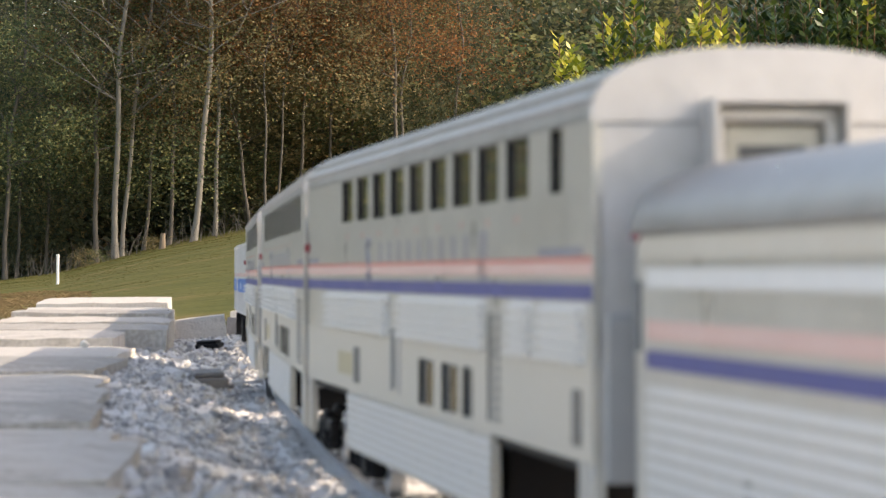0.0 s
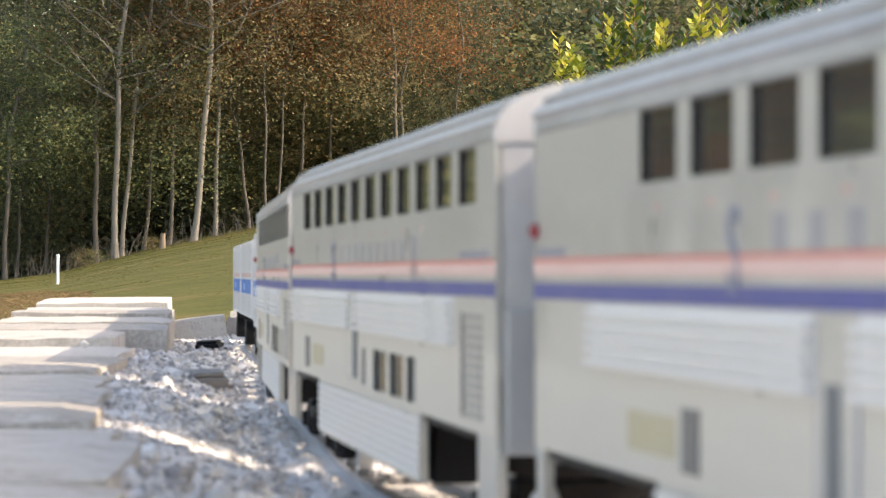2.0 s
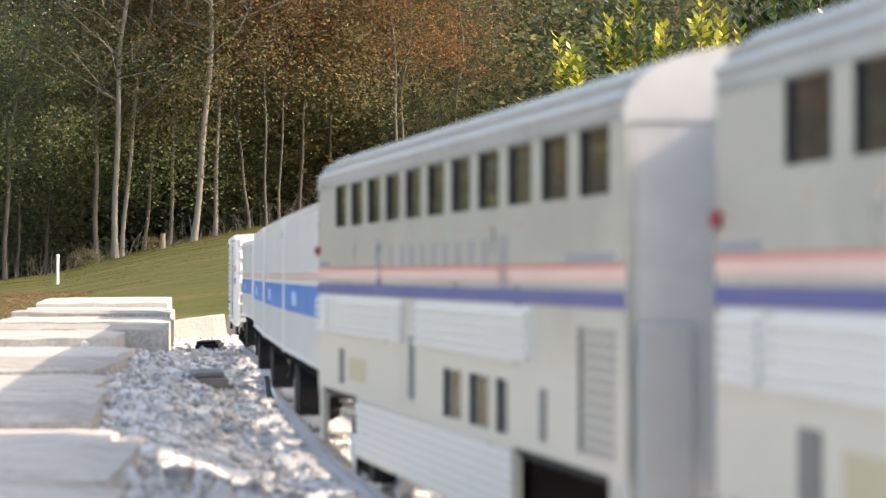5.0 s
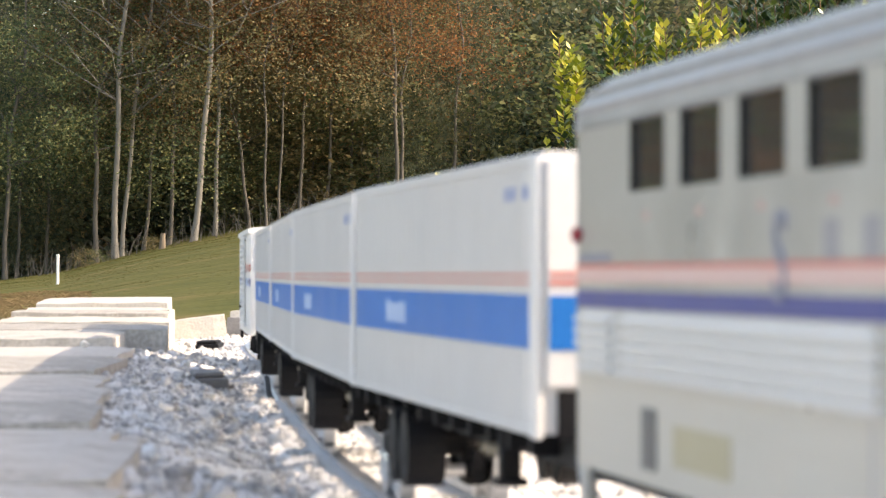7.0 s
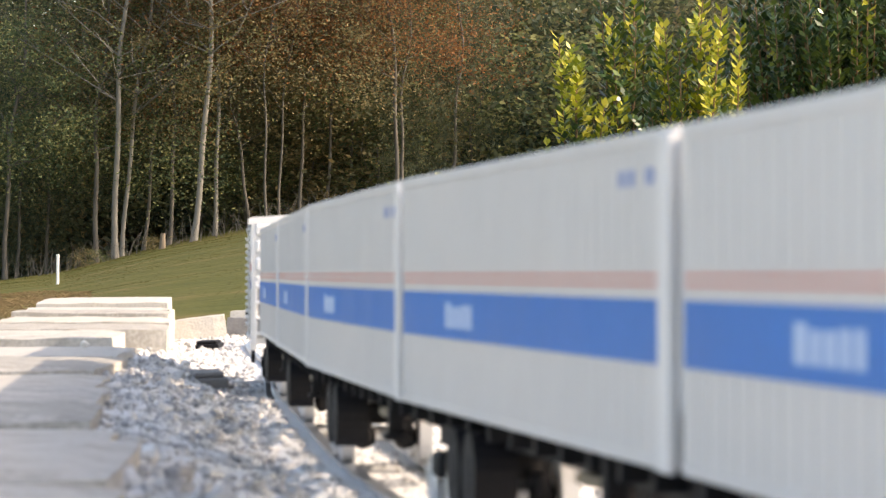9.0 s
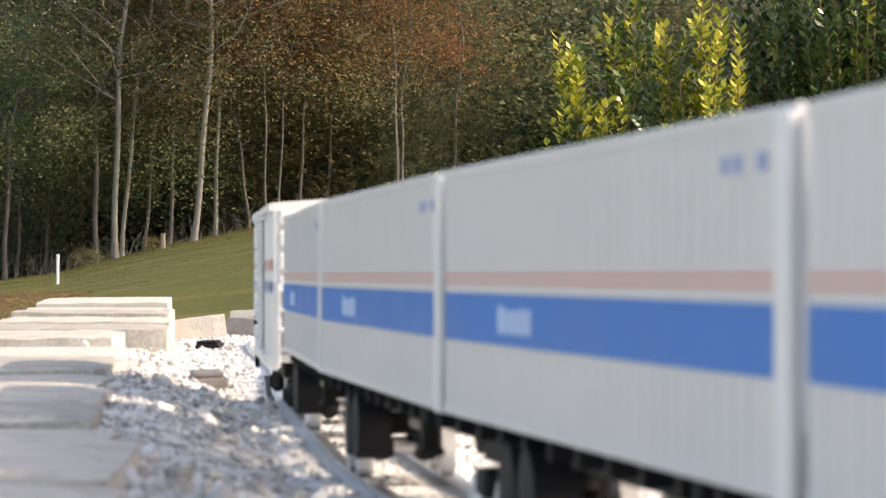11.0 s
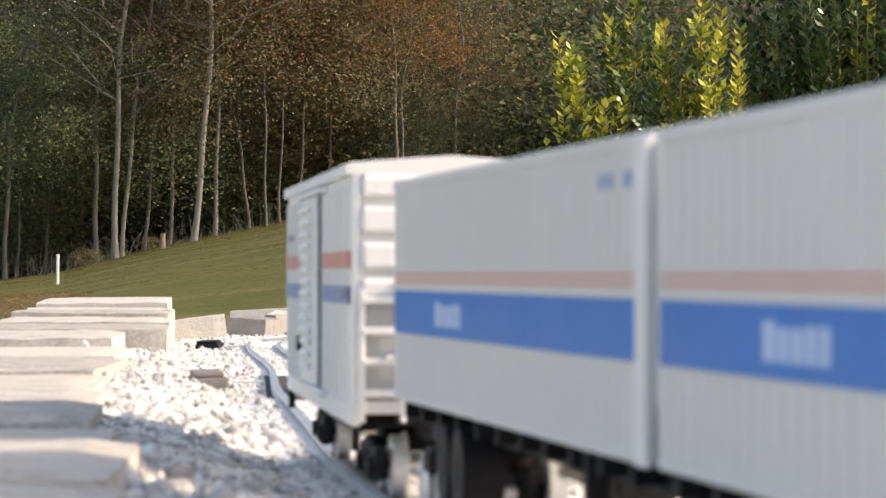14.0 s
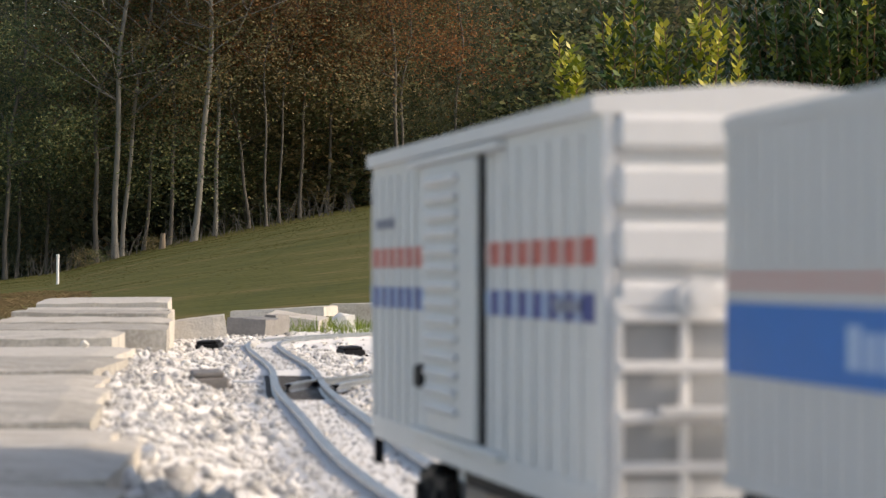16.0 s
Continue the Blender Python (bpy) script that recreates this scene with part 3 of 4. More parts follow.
        part("access_panel", strip((*spec["patch"], 0.0628, 0.0738), y0=0.0535, y1=0.0538), TANPATCH, car, "tan access panel")
        sk = []
        for a, b in ((R, R + 0.014), (-0.237, 0.237), (0.415, F)):
            sk += [(a, b, 0.0265, 0.0556)]
        each("skirt_panel", rows_of(*sk, y0=0.0495, y1=0.0528), SILVER, car, "silver skirt")
        each("skirt_rib", rows_of(*[(-0.237, 0.237, 0.0290 + 0.0036 * k, 0.0290 + 0.0036 * k + 0.002) for k in range(7)], y0=0.0528, y1=0.0535), RIBBED, car, "white skirt ribs")
        # pinkish bars that stand for reflections at the rivets under each window
        each("mark", rows_of(*[((p + q2) / 2 - 0.003, (p + q2) / 2 + 0.003, 0.1292, 0.1312) for p, q2 in upper[:9]], y0=0.0535, y1=0.0538), PALERED, car, "small pinkish marks for reflections at the rivets")
        each("letter_bar", rows_of((R + 0.006, R + 0.056, 0.1176, 0.1200), (F - 0.097, F - 0.017, 0.1176, 0.1200), y0=0.0535, y1=0.0538), LETTER, car, "small grey lettering bars")
        each("letter_bar", rows_of(*[(-0.10 + 0.034 * i, -0.10 + 0.034 * i + 0.013, 0.1172, 0.1262) for i in range(9)], y0=0.0535, y1=0.0537), FAINT, car, "faded grey letter bar")
        ob = part_mesh("initial", letter_mesh("S", 0.031), car, pose(-0.140, sg * 0.0539, 0.1075, 90, 0, 0 if sg < 0 else 180), "large faded initial letter")
        part("emblem", strip((0.212, 0.232, 0.1085, 0.1275), y0=0.0535, y1=0.0538, bevel=0.00012), FAINT, car, "faded emblem")
        part("marker_light", strip((R + 0.002, R + 0.009, 0.1235, 0.1285), y0=0.0535, y1=0.0560, bevel=0.001), MARKER, car, "dark red marker light")
    for sg in (-1, 1):                                        # ends with door frame and folding gangway
        e = F if sg > 0 else R
        lo, hi = sorted((e - sg * 0.005, e))
        bm = boxes((lo, hi, -0.0535, 0.0535, 0.050, 0.1578), bevel=0.0015)
        roof_arch(bm, e - sg * 0.004, e + sg * 0.0008, 0.0541, 0.1570, 0.1795, 0)
        part("end_wall", bm, ENDSILVER, car, "plain silver end wall")
        lo, hi = sorted((e, e + sg * 0.008))
        part("gangway", boxes((lo, hi, -0.019, -0.0155, 0.098, 0.160), (lo, hi, 0.0155, 0.019, 0.098, 0.160), (lo, hi, -0.019, 0.019, 0.157, 0.161), bevel=0.0008), WHITE, car, "white gangway frame")
        lo, hi = sorted((e, e + sg * 0.017))
        part("diaphragm", boxes((lo, hi, -0.0205, -0.0192, 0.052, 0.162), (lo, hi, 0.0192, 0.0205, 0.052, 0.162), (lo, hi, -0.0205, 0.0205, 0.162, 0.1635)), ENDSILVER, car, "silver gangway cover")
        lo, hi = sorted((e, e + sg * 0.002))
        part("end_door", boxes((lo, hi, -0.0145, 0.0145, 0.100, 0.156), bevel=0.0006), SILVER, car, "grey end door")
        lo, hi = sorted((e + sg * 0.002, e + sg * 0.0026))
        part("end_window", boxes((lo, hi, -0.010, 0.010, 0.133, 0.150)), RUBBER, car, "dim end window")
        lo, hi = sorted((e, e + sg * 0.003))
        # added grey plates: stand for the shade on the lower end wall
        for y0 in (-0.050, 0.034):
            part("end_panel", boxes((lo, hi, y0, y0 + 0.016, 0.050, 0.100), bevel=0.0008), ENDSHADE, car, "lower end coloured grey for the shade on it")
        cyl_bm = bmesh.new()
        box(cyl_bm, min(e, e + sg * 0.026), max(e, e + sg * 0.026), -0.005, 0.005, 0.026, 0.036, 0.001)
        part("coupler", cyl_bm, BLACK, car, "black coupler")
    car["bogies"] = 0
    return car, [bogie(car, 0.325, 0.045), bogie(car, -0.325, 0.045)]


def low_coach():
    """Single-storey coach with a rounded roof, running ahead."""
    car = new("low_coach")
    L = 0.40
    part("body", boxes((-L, L, -0.0505, 0.0505, 0.030, 0.124), bevel=0.0015), SILVER, car, "silver-grey body")
    bm = bmesh.new()
    roof_arch(bm, -L, L, 0.0520, 0.1235, 0.1460, 0.0, 2.4)
    part("roof", bm, ROOFGREY, car, "smooth grey rounded roof", True)
    for a, b in both(0.0505, 0.0512):
        part("red_stripe", boxes((-L + 0.02, L, a, b, 0.0935, 0.0990)), PALERED, car, "faded red stripe")
        part("blue_stripe", boxes((-L + 0.02, L, a, b, 0.0855, 0.0905)), NAVY, car, "dark blue stripe")
        part("letter_board", boxes((-L + 0.01, L, a, b, 0.1160, 0.1225)), BEIGE, car, "beige letter board")
        part("window_band", boxes((-L + 0.02, L, a, b, 0.1080, 0.1135)), WHITE, car, "white band")
        part("ribs", boxes(*[(-L + 0.02, L, a, b, 0.036 + 0.0042 * k, 0.0385 + 0.0042 * k) for k in range(11)]), RIBBED, car, "white ribbed lower side")
        part("marker_light", boxes((-L - 0.002, -L + 0.008, a, b + 0.004 if b > 0 else b, 0.1215, 0.1265), bevel=0.0002), MARKER, car, "dark red marker light")
        part("corner_slot", boxes((-L + 0.002, -L + 0.010, a, b, 0.090, 0.110)), RUBBER, car, "dark corner slot")
    part("gangway", boxes((-L - 0.010, -L, -0.02, 0.02, 0.040, 0.122), (L, L + 0.010, -0.02, 0.02, 0.040, 0.122), bevel=0.001), RUBBER, car, "dark gangway")
    return car, [bogie(car, 0.28, 0.04), bogie(car, -0.28, 0.04)]


def trailer(first):
    """Road trailer body carried between rail bogies."""
    car = new("express_trailer")
    F, R, W = 0.253, -0.298, 0.0447
    part("body", boxes((R, F, -W, W, 0.0575, 0.1520), bevel=0.0008), TRAILER, car, "plain light grey body")
    part("roof", boxes((R + 0.001, F - 0.001, -W + 0.001, W - 0.001, 0.1520, 0.1536), bevel=0.0006), WHITE, car, "white flat roof")
    for a, b in both(W, W + 0.0006):
        part("blue_band", boxes((R + 0.004, F - 0.014, a, b, 0.0862, 0.1047)), BLUE, car, "bright blue band")
        part("red_line", boxes((R + 0.004, F - 0.014, a, b, 0.1112, 0.1120)), RED, car, "thin faded red line")
        part("red_line", boxes((R + 0.004, F - 0.014, a, b, 0.1085, 0.1093)), RED, car, "thin faded red line")
        for k, (u0, u1, h) in enumerate(((-0.168, -0.155, 0.0100), (-0.152, -0.142, 0.0085), (-0.139, -0.128, 0.0085), (-0.125, -0.115, 0.0092), (-0.112, -0.102, 0.0092))):
            each("logo_bar", [(u0, u1, a - 0.0002, b + 0.0002, 0.0905, 0.0905 + h)], LOGOPALE, car, "pale lettering bar")
        each("number_bar", [(0.180 + 0.013 * k, 0.189 + 0.013 * k, a, b, 0.1378, 0.1425) for k in range(4) if k != 2], NUMBERBLUE, car, "small blue number bar")
        out = 0.0012 if b > 0 else 0
        part("ribs", boxes(*[(R + 0.012 + 0.0163 * k, R + 0.0175 + 0.0163 * k, a + (0.0002 if a < 0 else 0), b - (0.0002 if a > 0 else 0), z0, z1) for k in range(31) for z0, z1 in ((0.0600, 0.0855), (0.1135, 0.1485))]), TRAILER, car, "pressed vertical ribs")["kind"] = "stuff"
        part("corner_post", boxes((F - 0.013, F + 0.001, a - 0.001, b + 0.001, 0.0560, 0.1515), bevel=0.0004), WHITE, car, "white front corner post")
        part("top_rail", boxes((R, F - 0.013, a, b + 0.0004, 0.1490, 0.1530), bevel=0.0002), TRAILER, car, "grey top rail")
        part("bottom_rail", boxes((R, F - 0.013, a, b + 0.0002, 0.0565, 0.0595), bevel=0.0002), TRAILER, car, "grey bottom rail")
    part("front_wall", boxes((F, F + 0.002, -W + 0.002, W - 0.002, 0.0735, 0.1505), bevel=0.0005), WHITE, car, "white front wall")
    part("nose_plate", boxes((F, F + 0.0015, -W + 0.006, W - 0.006, 0.0560, 0.0725), bevel=0.0004), BLACK, car, "black coupling plate under the front wall")
    part("front_band", boxes((F + 0.002, F + 0.0026, -W + 0.003, W - 0.003, 0.0862, 0.1047)), BLUE, car, "blue band on the front wall")
    part("front_line", boxes((F + 0.002, F + 0.0026, -W + 0.003, W - 0.003, 0.1083, 0.1098), (F + 0.002, F + 0.0026, -W + 0.003, W - 0.003, 0.1115, 0.1127)), RED, car, "red lines on the front wall")
    each("rear_door", [(R - 0.002, R, -W + 0.002, -0.0005, 0.060, 0.150), (R - 0.002, R, 0.0005, W - 0.002, 0.060, 0.150)], WHITE, car, "white rear door")
    part("underframe", boxes((R, F, -0.03, -0.022, 0.045, 0.0575), (R, F, 0.022, 0.03, 0.045, 0.0575), *[(R + 0.05 * k, R + 0.05 * k + 0.006, -0.04, 0.04, 0.048, 0.0575) for k in range(11)]), BLACK, car, "black underframe")
    for sg in (-1, 1):
        legs = bmesh.new()
        box(legs, 0.11, 0.119, sg * 0.033 - 0.004, sg * 0.033 + 0.004, 0.034, 0.057, 0.0008)
        box(legs, 0.106, 0.123, sg * 0.033 - 0.006, sg * 0.033 + 0.006, 0.032, 0.035, 0.0008)
        part("landing_leg", legs, BLACK, car, "folded landing leg")
    for sg in (-1, 1):
        for u in (-0.165, -0.125):
            tyres = bmesh.new()
            cyl(tyres, (u, sg * 0.026, 0.034), (u, sg * 0.043, 0.034), 0.0168, seg=22)
            cyl(tyres, (u, sg * 0.043, 0.034), (u, sg * 0.0436, 0.034), 0.009, 0.007, seg=16)
            part("road_tyre", tyres, BLACK, car, "raised black road tyre")
    for y0 in (-0.036, 0.032):
        part("cross_bar", boxes((0.060, 0.110, y0, y0 + 0.004, 0.042, 0.046), bevel=0.0006), BRASS, car, "tan bracing bar")
    part("bogie_mount", boxes((R - 0.03, R + 0.03, -0.024, 0.024, 0.036, 0.056), bevel=0.001), BLACK, car, "black bogie mount")
    bs = [bogie(car, R - 0.005, 0.032, 0.0125)]
    if first:
        bs.append(bogie(car, F + 0.012, 0.032, 0.0125))
    return car, bs


def boxcar():
    car = new("boxcar")
    L, W, Z0, Z1 = 0.272, 0.0500, 0.0440, 0.1610
    part("body", boxes((-L, L, -W, W, Z0, Z1), bevel=0.0008), BOXSIDE, car, "light grey painted body")
    bm = bmesh.new()
    vs = [[bm.verts.new((u, y, z)) for y, z in ((-W - 0.0030, 0.1600), (-W - 0.0030, 0.1655), (0, 0.1692), (W + 0.0030, 0.1655), (W + 0.0030, 0.1600))] for u in (-L - 0.002, L + 0.004)]
    for k in range(5):
        bm.faces.new((vs[0][k], vs[0][(k + 1) % 5], vs[1][(k + 1) % 5], vs[1][k]))
    bm.faces.new(vs[0][::-1])
    bm.faces.new(vs[1])
    for k in range(16):
        u = -L + 0.02 + k * 0.034
        for sg in (-1, 1):
            r = box(bm, u, u + 0.003, min(0, sg * W), max(0, sg * W), 0, 0.001)
            for v in r:
                v.co.z += 0.1690 - abs(v.co.y) * 0.07
    bmesh.ops.recalc_face_normals(bm, faces=bm.faces[:])
    part("roof", bm, WHITE, car, "white shallow pitched roof")
    for sg in (-1, 1):
        def s(*rows, y0=W, y1=W + 0.001, bevel=0.0):
            a, b = (y0, y1) if sg > 0 else (-y1, -y0)
            return boxes(*[(r[0], r[1], a, b, r[2], r[3]) for r in rows], bevel=bevel)

        def rs(*rows, y0=W, y1=W + 0.001):
            a, b = (y0, y1) if sg > 0 else (-y1, -y0)
            return [(r[0], r[1], a, b, r[2], r[3]) for r in rows]
        ribs = [-L + 0.001 + 0.0270 * k for k in range(7)] + [0.0615 + 0.0292 * k for k in range(7)]
        for u in ribs:
            part("rib", s((u, u + 0.008, Z0 + 0.004, Z1 - 0.006), y1=W + 0.0010, bevel=0.0004), BOXSIDE, car, "pressed vertical rib")
        cells = [(u + 0.008, min(u + 0.0270, L)) for u in ribs]
        cells = [(p, min(r, -0.0845)) if p < -0.08 else (p, r) for p, r in cells]
        each("red_field", rs(*[(a, b, 0.1148, 0.1232) for a, b in cells], y1=W + 0.0006), BOXRED, car, "red stripe broken by the ribs")
        each("red_rib", rs(*[(u, u + 0.008, 0.1148, 0.1232) for u in ribs], y0=W + 0.0010, y1=W + 0.0012), PALERED, car, "pale red rib across the stripe")
        each("blue_field", rs(*[(a, b, 0.0972, 0.1062) for a, b in cells], y1=W + 0.0006), BOXBLUE, car, "blue stripe broken by the ribs")
        each("blue_rib", rs(*[(u, u + 0.008, 0.0972, 0.1062) for u in ribs], y0=W + 0.0010, y1=W + 0.0012), LOGOPALE, car, "pale blue rib across the stripe")
        part("door", s((-0.084, 0.046, 0.050, 0.155), y1=W + 0.003, bevel=0.0006), BOXSIDE, car, "grey sliding door")
        for k in range(14):
            part("door_slat", s((-0.074, 0.006, 0.058 + 0.0068 * k, 0.0616 + 0.0068 * k), y0=W + 0.003, y1=W + 0.0056, bevel=0.0012), WHITE, car, "pressed door slat")
        part("door_gap", s((0.047, 0.0555, 0.050, 0.155), y1=W + 0.0014), BLACK, car, "dark gap beside the door")
        part("door_rail", s((-0.13, 0.10, 0.1555, 0.1585), (-0.13, 0.10, 0.0465, 0.0495), y1=W + 0.0045, bevel=0.0005), BOXSIDE, car, "door rails")
        part("door_latch", s((-0.100, -0.082, 0.066, 0.0755), y0=W + 0.001, y1=W + 0.0055, bevel=0.0012), BLACK, car, "black door latch")
        each("letter_bar", rs(*[(-0.250 + 0.012 * k, -0.242 + 0.012 * k, 0.132, 0.136) for k in range(5)], *[(0.20 + 0.010 * k, 0.207 + 0.010 * k, 0.100, 0.104) for k in range(5)], y0=W + 0.0010, y1=W + 0.0016), LETTER, car, "small lettering bars")
        part("side_sill", s((-L, L, Z0 - 0.006, Z0 + 0.004), y0=W - 0.004, y1=W + 0.0006, bevel=0.0004), BOXSIDE, car, "side sill")
    for sg in (-1, 1):
        e = sg * L
        def x(*rows, d=0.002, o=0.0, bevel=0.0):
            lo, hi = sorted((e + sg * o, e + sg * (o + d)))
            return boxes(*[(lo, hi, r[0], r[1], r[2], r[3]) for r in rows], bevel=bevel)
        part("end_wall", x((-W + 0.001, W - 0.001, Z0, Z1), d=0.0015, bevel=0.0005), WHITE, car, "white end wall")
        for z0, z1 in ((0.1488, 0.1600), (0.1315, 0.1448), (0.1140, 0.1275), (0.1000, 0.1100)):
            part("end_corrugation", x((-W + 0.004, W - 0.004, z0, z1), o=0.0015, d=0.0046, bevel=0.0021), WHITE, car, "white pressed end corrugation")
        # thin grey sheet: shade of the recess behind the rungs, as colour
        part("end_recess", x((-W + 0.004, W - 0.004, 0.050, 0.098), o=0.0015, d=0.0004), ENDSHADE, car, "lower end coloured grey for the shade on it")
        for y0 in (-W, W - 0.004):
            part("end_post", x((y0, y0 + 0.004, Z0, Z1), o=0.0015, d=0.002, bevel=0.0005), WHITE, car, "white corner post")
        for k in range(4):
            part("rung", x((-0.046, -0.012, 0.0525 + 0.0150 * k, 0.0560 + 0.0150 * k), o=0.0050, d=0.0026, bevel=0.0008), WHITE, car, "white ladder rung")
        for y0 in (-0.047, -0.027):
            part("ladder_rail", x((y0, y0 + 0.003, 0.040, 0.1045), o=0.0042, d=0.0020, bevel=0.0005), WHITE, car, "white ladder rail")
        part("platform", x((-0.034, 0.02, 0.0705, 0.0725), o=0.0055, d=0.010), WHITE, car, "white brake platform")
        wheel = bmesh.new()
        cyl(wheel, (e + sg * 0.006, -0.022, 0.105), (e + sg * 0.010, -0.022, 0.105), 0.0062, seg=20)
        cyl(wheel, (e + sg * 0.002, -0.022, 0.105), (e + sg * 0.012, -0.022, 0.105), 0.003, seg=10)
        part("brake_wheel", wheel, WHITE, car, "white brake wheel")
        part("coupler", x((-0.005, 0.005, 0.024, 0.036), d=0.034, bevel=0.001), BLACK, car, "black coupler")
        part("step", x((-W, -W + 0.004, 0.026, 0.046), o=-0.006, d=0.004), BLACK, car, "black stirrup step")
    part("underframe", boxes((-L, L, -0.012, 0.012, 0.030, 0.0445), (-0.10, 0.06, -0.034, 0.034, 0.026, 0.0445), bevel=0.001), BLACK, car, "black underframe with brake gear")
    return car, [bogie(car, 0.185, 0.03), bogie(car, -0.185, 0.03)]


TRAIN = []                                 # thing, bogies, distance behind the start along the line, half the bogie spacing, drop
SPEED_T = [0.0, 1.0, 2.0, 3.0, 4.0, 5.0, 6.0, 7.0, 8.0, 9.0, 10.0, 11.0, 12.0, 13.0, 13.5, 14.0, 14.5, 15.0, 15.5, 16.0]
SPEED = [0.3773, 0.3797, 0.3782, 0.3865, 0.3972, 0.394, 0.3818, 0.3651, 0.3922, 0.3814, 0.3435, 0.3207, 0.3155, 0.3169, 0.3323, 0.3218, 0.3482, 0.3392, 0.3352, 0.1993]
OFFS = {'M': 1.5, 'P': 2.4414, 'Q': 3.3828, 'A': 4.1464, 'B': 4.7083, 'C': 5.2702, 'D': 5.8321, 'E': 6.394, 'box': 7.0945, 'Z': 0.635}


DROP = {"Q": 0.0020}                      # the last coach rides a little lower on its bogies


def add_car(kind, made, half_base, label, category):
    thing, bogies = made
    tagged(thing, label, category, "cars of the train")
    TRAIN.append((thing, bogies, OFFS[kind], half_base, DROP.get(kind, 0.0)))


add_car("Z", low_coach(), 0.28, "low silver passenger coach with rounded grey roof, red and blue stripes", "train car")
COACH_LABEL = {"M": "silver double-deck coach with nine wide windows and one narrow", "P": "silver double-deck coach with eleven square upper windows",
               "Q": "silver double-deck coach with dark windows ahead of the trailers"}
for k in "MPQ":
    add_car(k, superliner(COACHES[k]), 0.31, COACH_LABEL[k], "train car")
for k in "ABCDE":
    add_car(k, trailer(k == "A"), 0.25, "light grey express trailer with bright blue band, on rail bogies", "rail trailer")
add_car("box", boxcar(), 0.18, "white and grey boxcar with broken red and blue stripes", "boxcar")

# ---- woods ----
rn = np.random.default_rng(11)


def leaf_quads(centres, size, rn, flat=0.5):
    n = len(centres)
    a = rn.normal(size=(n, 3))
    a[:, 2] *= flat
    a /= np.linalg.norm(a, axis=1)[:, None]
    b = np.cross(a, rn.normal(size=(n, 3)))
    b /= np.linalg.norm(b, axis=1)[:, None]
    s = (size * (0.6 + 0.8 * rn.random(n)))[:, None]
    a, b = a * s, b * s * 0.55
    return np.stack([centres - a, centres - b * 0.9, centres + a, centres + b * 0.9], axis=1)


def crown_points(n, radius, z0, z1, clumps, rn, spread=0.55):
    k = rn.random((clumps, 3))
    ang, rad = k[:, 0] * 2 * math.pi, radius * np.sqrt(k[:, 1])
    z = z0 + (z1 - z0) * k[:, 2]
    c = np.stack([rad * np.cos(ang), rad * np.sin(ang), z], axis=1)
    pick = rn.integers(0, clumps, n)
    return c[pick] + rn.normal(size=(n, 3)) * np.array((spread, spread, spread * 0.6)) * (0.4 + 1.1 * rn.random(clumps))[pick][:, None]


def crown_mesh(name, n, radius, z0, z1, clumps, leaf, material):
    return quads_mesh(name, leaf_quads(crown_points(n, radius, z0, z1, clumps, rn), leaf, rn), material)


CROWNS = {}
for key, m, lo in (("green", LEAFGREEN, 1.2), ("dark", LEAFDARK, 0.4), ("olive", LEAFOLIVE, 2.2), ("rust", LEAFRUST, 3.6)):
    CROWNS[key] = [crown_mesh("crown", 20000, 3.3, lo, 8.6, 95, 0.043, m) for _ in range(2)]
SIDE = {k: [crown_mesh("crown", 7000, 3.8, 0.6, 11, 70, 0.15, m)] for k, m in (("green", LEAFGREEN), ("olive", LEAFOLIVE), ("rust", LEAFRUST))}
CROWNS["thin"] = [crown_mesh("crown", 3600, 2.4, 2.6, 8.0, 60, 0.05, m) for m in (LEAFOLIVE, LEAFRUST)]
UNDER = [crown_mesh("crown", 3000, 1.9, 0.2, 3.6, 34, 0.075, m) for m in (LEAFGREEN, LEAFOLIVE, LEAFDARK)]


def trunk_mesh(height, r, lean, seed, material, limbs=7, first=0.35):
    q = random.Random(seed)
    pts, rad = [], []
    n = 20
    for i in range(n + 1):
        f = i / n
        pts.append((lean * f * height + 0.17 * math.sin(f * 6 + seed) * f * (1.5 - f) * 1.6 + 0.04 * math.sin(f * 17 + seed), 0.10 * math.sin(f * 4 + 2 * seed) * f, f * height))
        rad.append(r * (1.0 - 0.72 * f) * (1.35 if i == 0 else 1))
    vs, fs = tube(pts, rad, 9)
    for k in range(limbs):
        f = q.uniform(first, 0.95)
        i = int(f * n)
        p = Vector(pts[i])
        a = q.uniform(0, 6.28)
        ln = q.uniform(0.7, 2.4) * (1.1 - 0.4 * f)
        d = Vector((math.cos(a), math.sin(a), q.uniform(0.2, 0.9)))
        mid = p + d * ln * 0.5 + Vector((0, 0, q.uniform(-0.1, 0.25)))
        end = p + d * ln + Vector((q.uniform(-.3, .3), q.uniform(-.3, .3), q.uniform(0, 0.6)))
        v2, f2 = tube([p, mid, end], [rad[i] * 0.42, rad[i] * 0.28, rad[i] * 0.1], 5)
        base = len(vs)
        vs += v2
        fs += [tuple(j + base for j in f) for f in f2]
        for m2 in range(3):
            e2 = end + Vector((q.uniform(-.6, .6), q.uniform(-.6, .6), q.uniform(-0.2, 0.7)))
            v2, f2 = tube([mid.lerp(end, 0.6), e2], [rad[i] * 0.16, rad[i] * 0.05], 4)
            base = len(vs)
            vs += v2
            fs += [tuple(j + base for j in f) for f in f2]
    return pymesh("trunk", vs, fs, material, True)


TREE_WORD = {"green": "green-leaved", "dark": "dark evergreen", "olive": "olive and yellowing", "rust": "rust-red autumn", "thin": "thin autumn-brown"}


